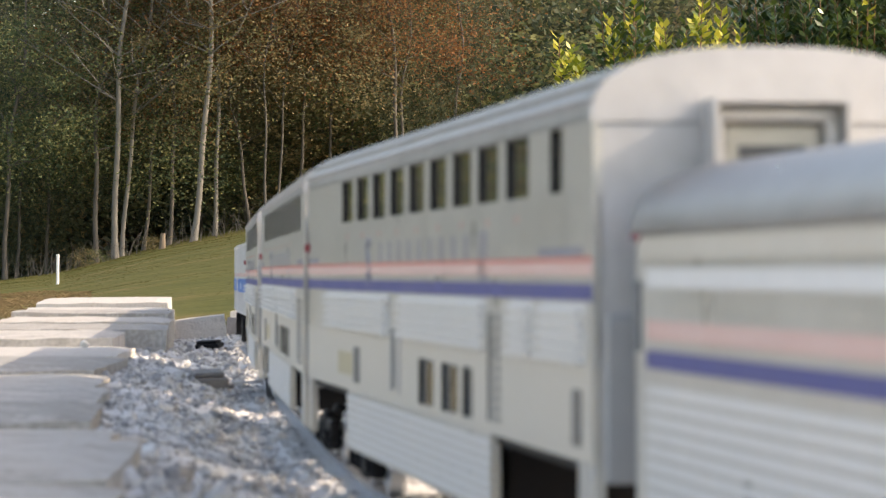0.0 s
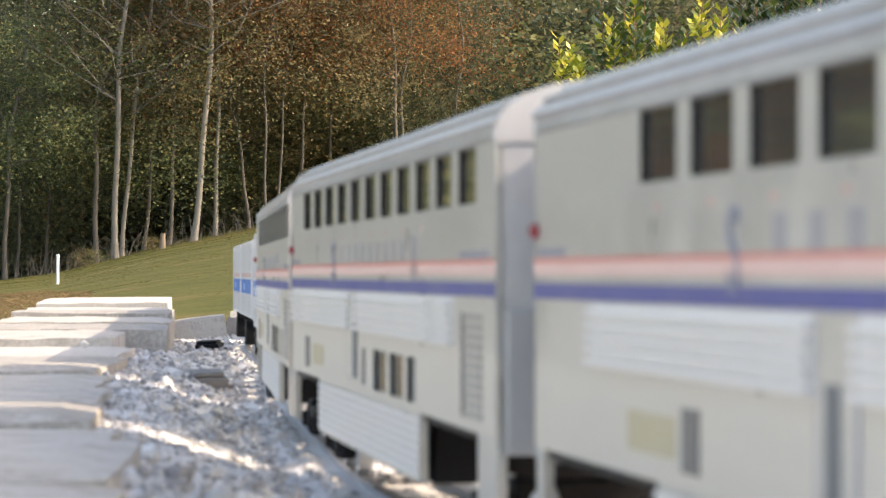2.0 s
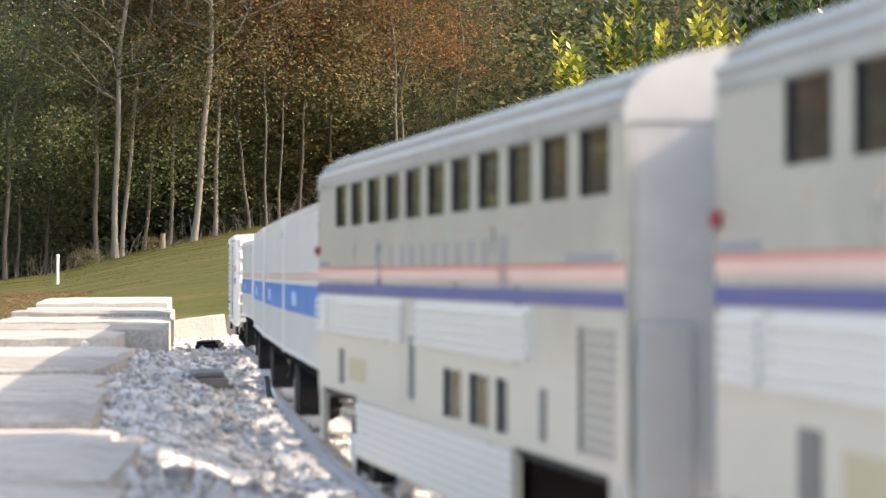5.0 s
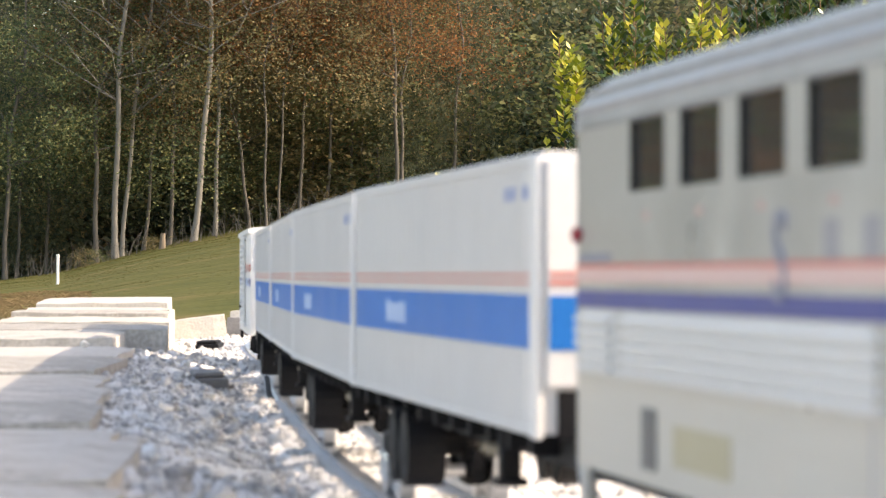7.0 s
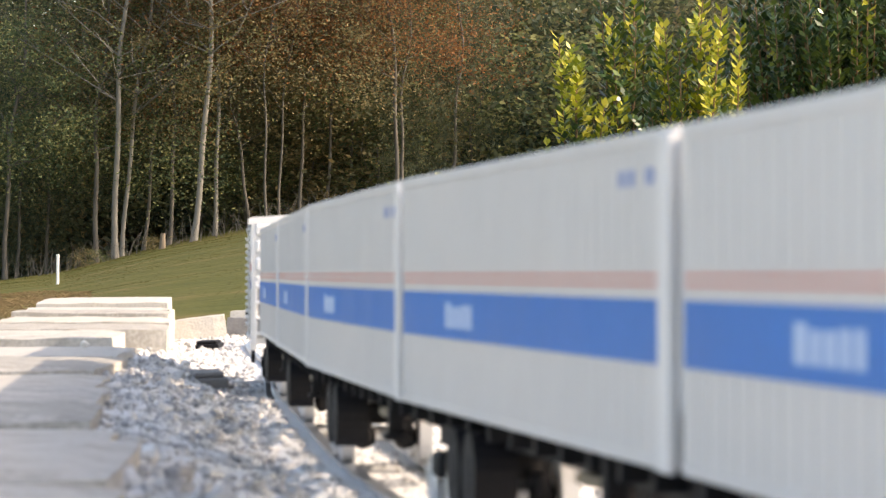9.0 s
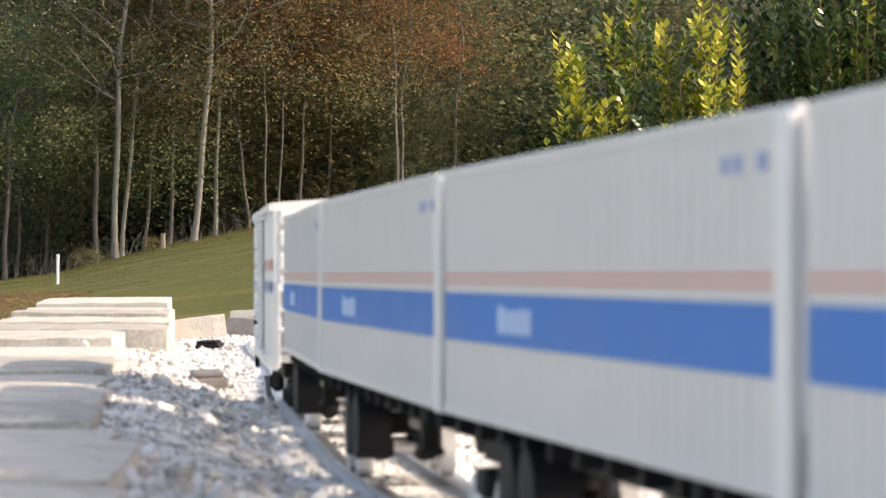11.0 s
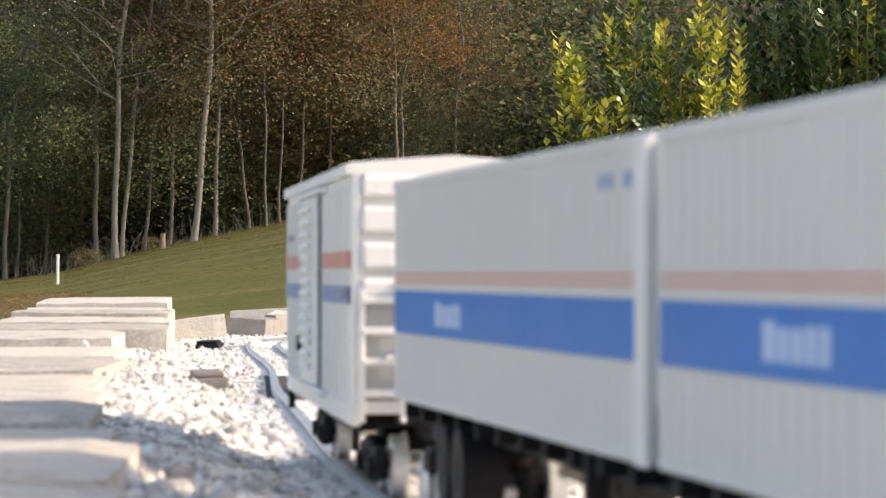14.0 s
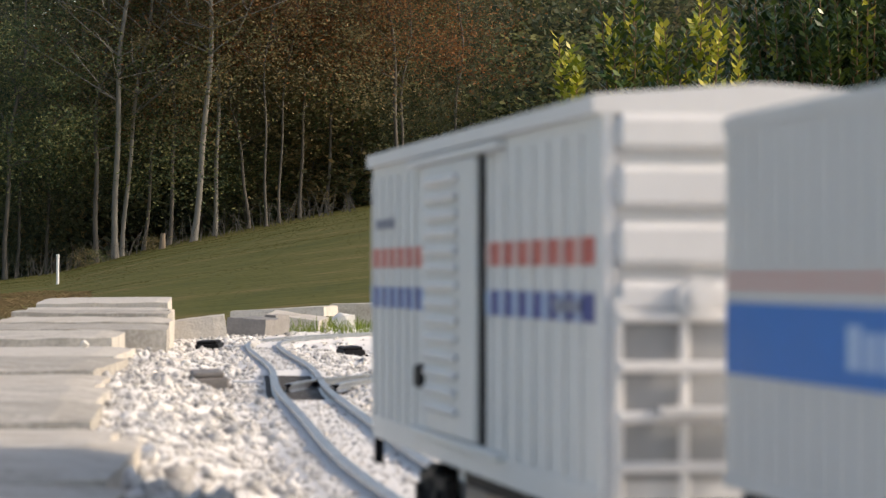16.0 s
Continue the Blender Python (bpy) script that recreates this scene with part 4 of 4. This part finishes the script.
def tree(px, dist, r, height, lean, crown, seed, bark=BARK, lift=0.0, scale=1.0, limbs=7, crowns=CROWNS):
    """px: metres off the view line at 80 m."""
    x, y = px * dist / 80, dist
    t = new("tree")
    t.matrix_basis = pose(x, y, ground_z(x, y) - 0.05)
    part_mesh("trunk", trunk_mesh(height, r, lean, seed, bark, limbs), t, None, "pale grey bare trunk" if bark is BARK else "dark trunk")
    part_mesh("crown", crowns[crown][seed % len(crowns[crown])], t, Matrix.Translation((lean * height * 0.6, 3.0 if bark is BARK else 0.8, lift + (0.6 if bark is BARK else 0))) @ pose(0, 0, 0, 0, 0, seed * 77 % 360) @ Matrix.Diagonal((scale, scale, 1, 1)), TREE_WORD[crown] + " crown")
    return tagged(t, TREE_WORD[crown] + " tall woodland tree at the lawn's edge", "tree", "woodland trees")


# trees whose trunks stand out along the edge of the lawn
EDGE = [(-7.64, 83, 0.082, 11, 0.042, "thin", 3, BARK, 0.0), (-7.45, 84, 0.061, 10, 0.085, "thin", 4, BARK, 0.2),
        (-5.84, 83, 0.082, 11.5, 0.09, "rust", 7, BARK, 0.5), (-5.35, 85, 0.061, 10, 0.05, "rust", 8, BARK, 0.9),
        (-8.08, 84, 0.070, 8, 0.03, "green", 9, DARKBARK, 0.6), (-6.95, 86, 0.049, 8, 0.05, "olive", 12, DARKBARK, 0.9),
        (-6.40, 85, 0.057, 8, 0.03, "olive", 13, DARKBARK, 0.2), (-4.55, 86, 0.049, 6, -0.08, "olive", 14, DARKBARK, 0.9),
        (-4.14, 84, 0.037, 8, 0.03, "olive", 15, DARKBARK, 0.9), (-3.80, 85, 0.037, 8, 0.05, "rust", 16, DARKBARK, 0.2),
        (-3.3, 87, 0.049, 8, 0.02, "olive", 17, DARKBARK, 0.0), (-2.7, 88, 0.049, 8, 0.02, "olive", 18, DARKBARK, 0.6),
        (-1.1, 86, 0.057, 9, -0.03, "rust", 19, DARKBARK, -0.3), (-2.2, 89, 0.041, 8, 0.04, "green", 20, DARKBARK, 0.8),
        (-10.2, 84, 0.066, 8, 0.06, "green", 22, DARKBARK, 0.8), (-9.2, 88, 0.049, 8, 0.02, "dark", 23, DARKBARK, 1.0)]
for e in EDGE:
    tree(*e, limbs=34 if e[7] is BARK else 18)
for px, d, lift, size, sd in ((-0.9, 86.5, -0.6, 0.38, 41), (0.3, 88, -0.4, 0.45, 42), (-9.9, 87, -0.3, 0.5, 43)):
    tree(px, d, 0.05, 6.5, 0.0, "dark", sd, DARKBARK, lift, size, 5)
q = random.Random(21)
for k in range(46):
    u = q.uniform(-16, 12)
    d = q.uniform(92, 122)
    kind = q.choice(["olive", "olive", "green", "rust"] if -6 < u < -1.5 else ["green", "dark", "olive", "green"] if u <= -6 else ["dark", "dark", "olive", "dark"])
    tree(u, d, q.uniform(0.05, 0.11), q.uniform(9, 12), q.uniform(-0.04, 0.06), kind, 100 + k, DARKBARK, q.uniform(-0.6, 0.6), limbs=5)
for k in range(60):                                   # the woods go on out of view on both sides
    u = q.choice([q.uniform(-64, -21)] * 4 + [q.uniform(20, 36)])
    tree(u, q.uniform(80, 105), 0.12, 11, q.uniform(-0.04, 0.06), q.choice(["green", "olive", "green", "rust"]), 200 + k, DARKBARK, 0.0, 1.5, 3, SIDE)
for k in range(80):
    u, d = q.uniform(-13.5, 9), q.uniform(89, 112)
    b = new("bush")
    x, y = u * d / 80, d
    b.matrix_basis = pose(x, y, ground_z(x, y) - 0.1, 0, 0, q.uniform(0, 360)) @ Matrix.Diagonal((1.3, 1.3, q.uniform(0.9, 1.7), 1))
    kind = q.choice([0, 1, 2, 2])
    part_mesh("stem", trunk_mesh(2.4, 0.03, 0.05, 300 + k, DARKBARK, 5, 0.1), b)
    part_mesh("leaves", UNDER[kind], b)
    tagged(b, ["leafy green", "yellowing olive", "dark green"][kind] + " woodland bush under the trees", "bush", "woodland bushes")
for px, d, size, kind in [(-8.34, 81.2, 0.16, 1), (-8.05, 81.6, 0.12, 0), (-6.75, 82.5, 0.12, 1)] + [
        (-4.6 + 0.31 * k, 89.0 + (k * 7 % 5), 0.62 + 0.12 * (k % 4), k % 2) for k in range(12)]:
    b = new("bush")
    x, y = px * d / 80, d
    b.matrix_basis = pose(x, y, ground_z(x, y) - 0.03, 0, 0, px * 50) @ Matrix.Diagonal((size, size, size * 0.8, 1))
    part_mesh("stem", trunk_mesh(2.4, 0.05, 0.05, 400 + kind, DARKBARK, 5, 0.1), b)
    part_mesh("leaves", UNDER[kind], b)
    tagged(b, ["small leafy green", "small yellow-olive"][kind] + " bush at the edge of the lawn", "bush", "woodland bushes")
twigs = []
for k in range(220):
    px, d = q.uniform(-10.2, -2.0), q.uniform(81, 86)
    x, y = px * d / 80, d
    z = ground_z(x, y) - 0.03
    h, lx, ly = q.uniform(0.15, 0.75), q.gauss(0, 0.18), q.gauss(0, 0.18)
    twigs.append(tube([(x, y, z), (x + lx * 0.4, y + ly * 0.4, z + h * 0.6), (x + lx, y + ly, z + h)], [0.009, 0.007, 0.003], 4))
tv, tf = [], []
for v2, f2 in twigs:
    tf += [tuple(j + len(tv) for j in f) for f in f2]
    tv += v2
tagged(new("brushwood", pymesh("brushwood", tv, tf, DARKBARK)), "bare grey brushwood and saplings at the woods' edge", "brushwood", kind="stuff")
pts = np.stack([rn.uniform(-95, 60, 90000), rn.uniform(124, 150, 90000), rn.random(90000) ** 0.8 * 17 + 1.0], axis=1)
woods = new("far_woods", quads_mesh("far_woods", leaf_quads(pts, 0.36, rn), LEAFGREEN))
tagged(woods, "dense dark woods behind the nearer trees", "woods", kind="stuff")

# ---- evergreen shrubs beyond the track ----
def shoot_leaves(base, tip, n, leaf, rn, start=0.15):
    base, tip = np.array(base), np.array(tip)
    out = []
    d = tip - base
    L = np.linalg.norm(d)
    d = d / L
    for i in range(n):
        f = start + (1 - start) * i / n
        p = base + d * L * f
        a = i * 2.4 + rn.uniform(-0.4, 0.4)
        side = np.array((math.cos(a), math.sin(a), 0.0))
        up = 0.55 + 0.7 * f
        ax = side + d * up
        ax /= np.linalg.norm(ax)
        w = np.cross(ax, d)
        w /= np.linalg.norm(w) + 1e-9
        nrm = np.cross(ax, w)
        ln = leaf * rn.uniform(0.7, 1.2)
        wd = ln * 0.27
        c = p + ax * ln * 0.1
        out.append([c, c + ax * ln * 0.5 - w * wd + nrm * ln * 0.05, c + ax * ln, c + ax * ln * 0.5 + w * wd + nrm * ln * 0.05])
    return out


def shrub(x, y, height, spread, shoots, tip_share, seed, leaf=0.040, label="evergreen shrub with bright yellow-green new shoots"):
    r2 = np.random.default_rng(seed)
    s = new("shrub")
    z0 = ground_z(x, y) - 0.02
    s.matrix_basis = pose(x, y, z0)
    vs, fs, dark, bright = [], [], [], []
    for k in range(shoots):
        a, rr = r2.uniform(0, 6.28), spread * math.sqrt(r2.random())
        h = height * (1.0 - 0.35 * (rr / spread) ** 2) * r2.uniform(0.72, 1.08)
        top = (rr * math.cos(a) + r2.normal() * 0.04, rr * math.sin(a) + r2.normal() * 0.04, h)
        foot = (rr * math.cos(a) * 0.35, rr * math.sin(a) * 0.35, 0.0)
        mid = tuple(0.45 * f + 0.55 * t for f, t in zip(foot, top))
        v2, f2 = tube([foot, mid, top], [0.006, 0.004, 0.0015], 5)
        b0 = len(vs)
        vs += v2
        fs += [tuple(j + b0 for j in f) for f in f2]
        # bright shoots carry the sunlit tip colour on their upper leaves only
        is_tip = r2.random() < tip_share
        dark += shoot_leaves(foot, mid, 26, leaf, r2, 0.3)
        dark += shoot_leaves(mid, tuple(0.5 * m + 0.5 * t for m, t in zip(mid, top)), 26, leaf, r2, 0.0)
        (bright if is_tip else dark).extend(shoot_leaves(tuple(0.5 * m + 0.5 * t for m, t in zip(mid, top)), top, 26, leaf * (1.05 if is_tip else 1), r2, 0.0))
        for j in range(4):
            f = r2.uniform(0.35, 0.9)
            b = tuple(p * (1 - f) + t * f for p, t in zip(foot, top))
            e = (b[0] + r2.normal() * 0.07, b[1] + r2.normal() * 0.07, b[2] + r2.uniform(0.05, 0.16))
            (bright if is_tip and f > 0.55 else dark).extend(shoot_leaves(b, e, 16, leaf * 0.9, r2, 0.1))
    part_mesh("stem", pymesh("stem", vs, fs, TWIG), s, None, "brown upright stem")
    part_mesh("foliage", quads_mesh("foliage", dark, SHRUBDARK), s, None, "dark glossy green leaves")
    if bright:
        part_mesh("young_foliage", quads_mesh("young_foliage", bright, SHRUBTIP), s, None, "young yellow-green leaves, brightened in colour for sunlight")["kind"] = "stuff"
    return tagged(s, label, "shrub", "evergreen shrubs")


def at_px(x, d):
    return (x - 784) / 6080 * d


shrub(at_px(1010, 12), 12.0, 1.05, 0.07, 6, 0.9, 1)
shrub(at_px(1060, 12.3), 12.3, 0.74, 0.10, 10, 0.55, 2)
shrub(at_px(1120, 12.2), 12.2, 1.25, 0.16, 18, 0.2, 3)
shrub(at_px(1215, 11.8), 11.8, 1.22, 0.13, 16, 0.65, 4)
shrub(at_px(1285, 12.1), 12.1, 0.98, 0.17, 24, 0.6, 5)
shrub(at_px(1400, 12.6), 12.6, 1.6, 0.28, 44, 0.08, 6, label="dense dark green evergreen shrub with glossy leaves")
shrub(at_px(1520, 12.4), 12.4, 1.6, 0.28, 44, 0.10, 7, label="dense dark green evergreen shrub with glossy leaves")
shrub(at_px(1650, 12.5), 12.5, 1.6, 0.30, 40, 0.1, 8, label="dense dark green evergreen shrub with glossy leaves")
shrub(at_px(757, 11.5), 11.5, 0.50, 0.03, 3, 1.0, 9, 0.02, "thin sprig of young yellow-green leaves")

# ---- odds and ends ----
stake = new("marker_stake")
sx, sy = at_px(102, 42), 42.0
stake.matrix_basis = pose(sx, sy, ground_z(sx, sy), 0, 0.6, 0)
bm = bmesh.new()
cyl(bm, (0, 0, -0.1), (0, 0, 0.36), 0.018, seg=14)
part("pipe", bm, PVC, stake, "white plastic pipe")
bm = bmesh.new()
cyl(bm, (0, 0, 0.355), (0, 0, 0.37), 0.021, 0.018, seg=14)
part("cap", bm, PVC, stake)
tagged(stake, "white plastic marker pipe standing in the lawn", "stake")
stump = new("stump")
tx, ty = at_px(287, 81), 81.0
stump.matrix_basis = pose(tx, ty, ground_z(tx, ty) - 0.03)
vs, fs = tube([(0, 0, 0), (0.01, 0, 0.2), (0.02, 0, 0.40)], [0.09, 0.07, 0.055], 10)
part_mesh("wood", pymesh("wood", vs, fs, FAWN), stump)
tagged(stump, "short pale broken stump at the edge of the woods", "stump")

single_stone(at_px(150, 3.62), 3.62, 0.0065, 0.036, PALESTONE, label="small white stone lying on a concrete block")
single_stone(at_px(285, 2.55), 2.55, 0.011, None, PALESTONE)
single_stone(at_px(305, 1.62), 1.62, 0.011)
single_stone(at_px(450, 5.7), 5.7, 0.012, None, PALESTONE)
single_stone(at_px(612, 7.0), 7.0, 0.034, 0.005, PALESTONE, label="large pale limestone lump at the lawn's edge")
single_stone(at_px(445, 5.6), 5.6, 0.012)
for x, y, r in ((-0.13, 1.55, 0.008), (-0.15, 1.75, 0.009), (-0.2, 2.3, 0.010), (-0.18, 2.6, 0.009), (-0.24, 3.1, 0.011), (-0.3, 3.9, 0.012), (-0.27, 3.5, 0.010), (-0.33, 4.6, 0.012)):
    single_stone(x, y, r)


def point_motor(x, y, w, d, h, yaw, rod, material, label):
    """Point motor of a turnout: housing with a lid, two lugs with screws and a rod to the blades."""
    m = new("point_motor")
    m.matrix_basis = pose(x, y, ballast_z(x, y) - 0.002, 2, -2, yaw)
    part("housing", boxes((-w / 2, w / 2, 0, d, 0, h * 0.72), bevel=0.0016), material, m)
    part("lid", boxes((-w * 0.46, w * 0.40, d * 0.08, d * 0.92, h * 0.72, h), bevel=0.0014), material, m, "raised lid")
    for k, x0 in enumerate((-w / 2 - 0.007, w / 2)):
        part("lug", boxes((x0, x0 + 0.007, d * 0.25, d * 0.75, 0.001, 0.004), bevel=0.0006), material, m)
        bm = bmesh.new()
        cyl(bm, (x0 + 0.0035, d * 0.5, 0.004), (x0 + 0.0035, d * 0.5, 0.0056), 0.0018, seg=10)
        part("screw", bm, STEEL, m)
    bm = bmesh.new()
    cyl(bm, (w / 2 + 0.005, d * 0.3, h * 0.4), (w / 2 + rod, d * 0.3, h * 0.35), 0.0014, seg=8)
    part("rod", bm, STEEL, m, "thin metal throw rod")
    return tagged(m, label, "point motor")


point_motor(at_px(374, 3.45), 3.45, 0.036, 0.075, 0.019, 8, 0.036, HOUSING, "weathered grey-brown point motor lying in the gravel beside the turnout")
point_motor(at_px(366, 5.4), 5.4, 0.038, 0.055, 0.016, -6, 0.045, BLACK, "small black plastic point motor in the gravel")
point_motor(at_px(628, 5.2), 5.2, 0.034, 0.055, 0.017, 14, 0.02, BLACK, "small black plastic point motor beyond the rails")
blades = []
r3 = np.random.default_rng(4)
for k in range(5200):
    x, y = r3.uniform(-0.36, 0.35), r3.uniform(6.72, 7.9)
    z = ballast_z(x, y) - 0.01
    h, w, a = r3.uniform(0.012, 0.040), 0.0012, r3.uniform(0, 3.14)
    lx, ly = r3.normal() * 0.012, r3.normal() * 0.012
    c, s = math.cos(a) * w, math.sin(a) * w
    blades.append([(x - c, y - s, z), (x + c, y + s, z), (x + lx + c * .3, y + ly + s * .3, z + h), (x + lx - c * .3, y + ly - s * .3, z + h)])
tagged(new("grass_tufts", quads_mesh("grass_tufts", np.array(blades), GRASS)), "short bright green grass between track and lawn", "grass", kind="stuff")


turf = []
for k in range(80000):
    y = 9.5 * (86 / 9.5) ** r3.random()
    x = (r3.uniform(-60, 760) - 784) / 6080 * y
    z = ground_z(x, y) - 0.01
    h, w, a = r3.uniform(0.004, 0.010) * (0.6 + y / 60), 0.002 + 0.00025 * y, r3.uniform(-0.7, 0.7)
    lx = r3.normal() * 0.02
    cx, sx2 = math.cos(a) * w, math.sin(a) * w
    turf.append([(x - cx, y - sx2, z), (x + cx, y + sx2, z), (x + lx + cx * .4, y, z + h), (x + lx - cx * .4, y, z + h)])
tagged(new("turf", quads_mesh("turf", np.array(turf), TURF)), "short lawn grass, green with dry straw-brown blades", "grass", kind="stuff")
dry = []
for k in range(16000):
    a, rr = r3.uniform(0, 6.28), r3.random() ** 0.6
    y = 24 + 13 * rr * math.sin(a)
    x = -0.128 * y + 0.62 * rr * math.cos(a) * (y / 24)
    z = ground_z(x, y) - 0.006
    h, w, a = r3.uniform(0.006, 0.016) * (0.6 + y / 60), 0.002 + 0.00030 * y, r3.uniform(-0.7, 0.7)
    lx = r3.normal() * 0.02
    cx, sx2 = math.cos(a) * w, math.sin(a) * w
    dry.append([(x - cx, y - sx2, z), (x + cx, y + sx2, z), (x + lx + cx * .4, y, z + h), (x + lx - cx * .4, y, z + h)])
tagged(new("dry_turf", quads_mesh("dry_turf", np.array(dry), DRYTURF)), "patch of dry straw-brown lawn grass", "grass", kind="stuff")


# ---- what moves ----
def travelled(t):
    n = max(int(t / 0.05), 1)
    ts = np.linspace(0, t, n + 1)
    v = np.interp(ts, SPEED_T, SPEED)
    return float(np.sum((v[1:] + v[:-1]) / 2) * (t / n)) if t > 0 else 0.0


def car_pose(back, half, t):
    s = back - travelled(t)
    fx, fy, fh = on_line(s - half)
    rx, ry, rh = on_line(s + half)
    return (fx + rx) / 2, (fy + ry) / 2, math.atan2(fy - ry, fx - rx), s


def motions():
    times = [i * 0.25 for i in range(65)]
    for thing, bogies, back, half, drop in TRAIN:
        rows, turns = [], [[] for _ in bogies]
        for t in times:
            x, y, a, s = car_pose(back, half, t)
            rows.append((t, pose(x, y, -drop, 0, 0, math.degrees(a))))
            for b, out in zip(bogies, turns):
                u = b.matrix_basis.translation.x
                h = on_line(s - u)[2]
                yaw = (math.atan2(-math.cos(h), -math.sin(h)) - a + math.pi) % (2 * math.pi) - math.pi
                out.append((t, pose(u, 0, drop, 0, 0, math.degrees(yaw))))
        walk(thing, rows)
        for b, out in zip(bogies, turns):
            walk(b, out)
    spins = [(i / 30, math.degrees(travelled(i / 30) / 0.0155)) for i in range(481)]
    for w in WHEELSETS:
        u = w["spin_at"]
        walk(w, [(t, pose(u, 0, 0.0158, 0, a % 360, 0)) for t, a in spins])


motions()
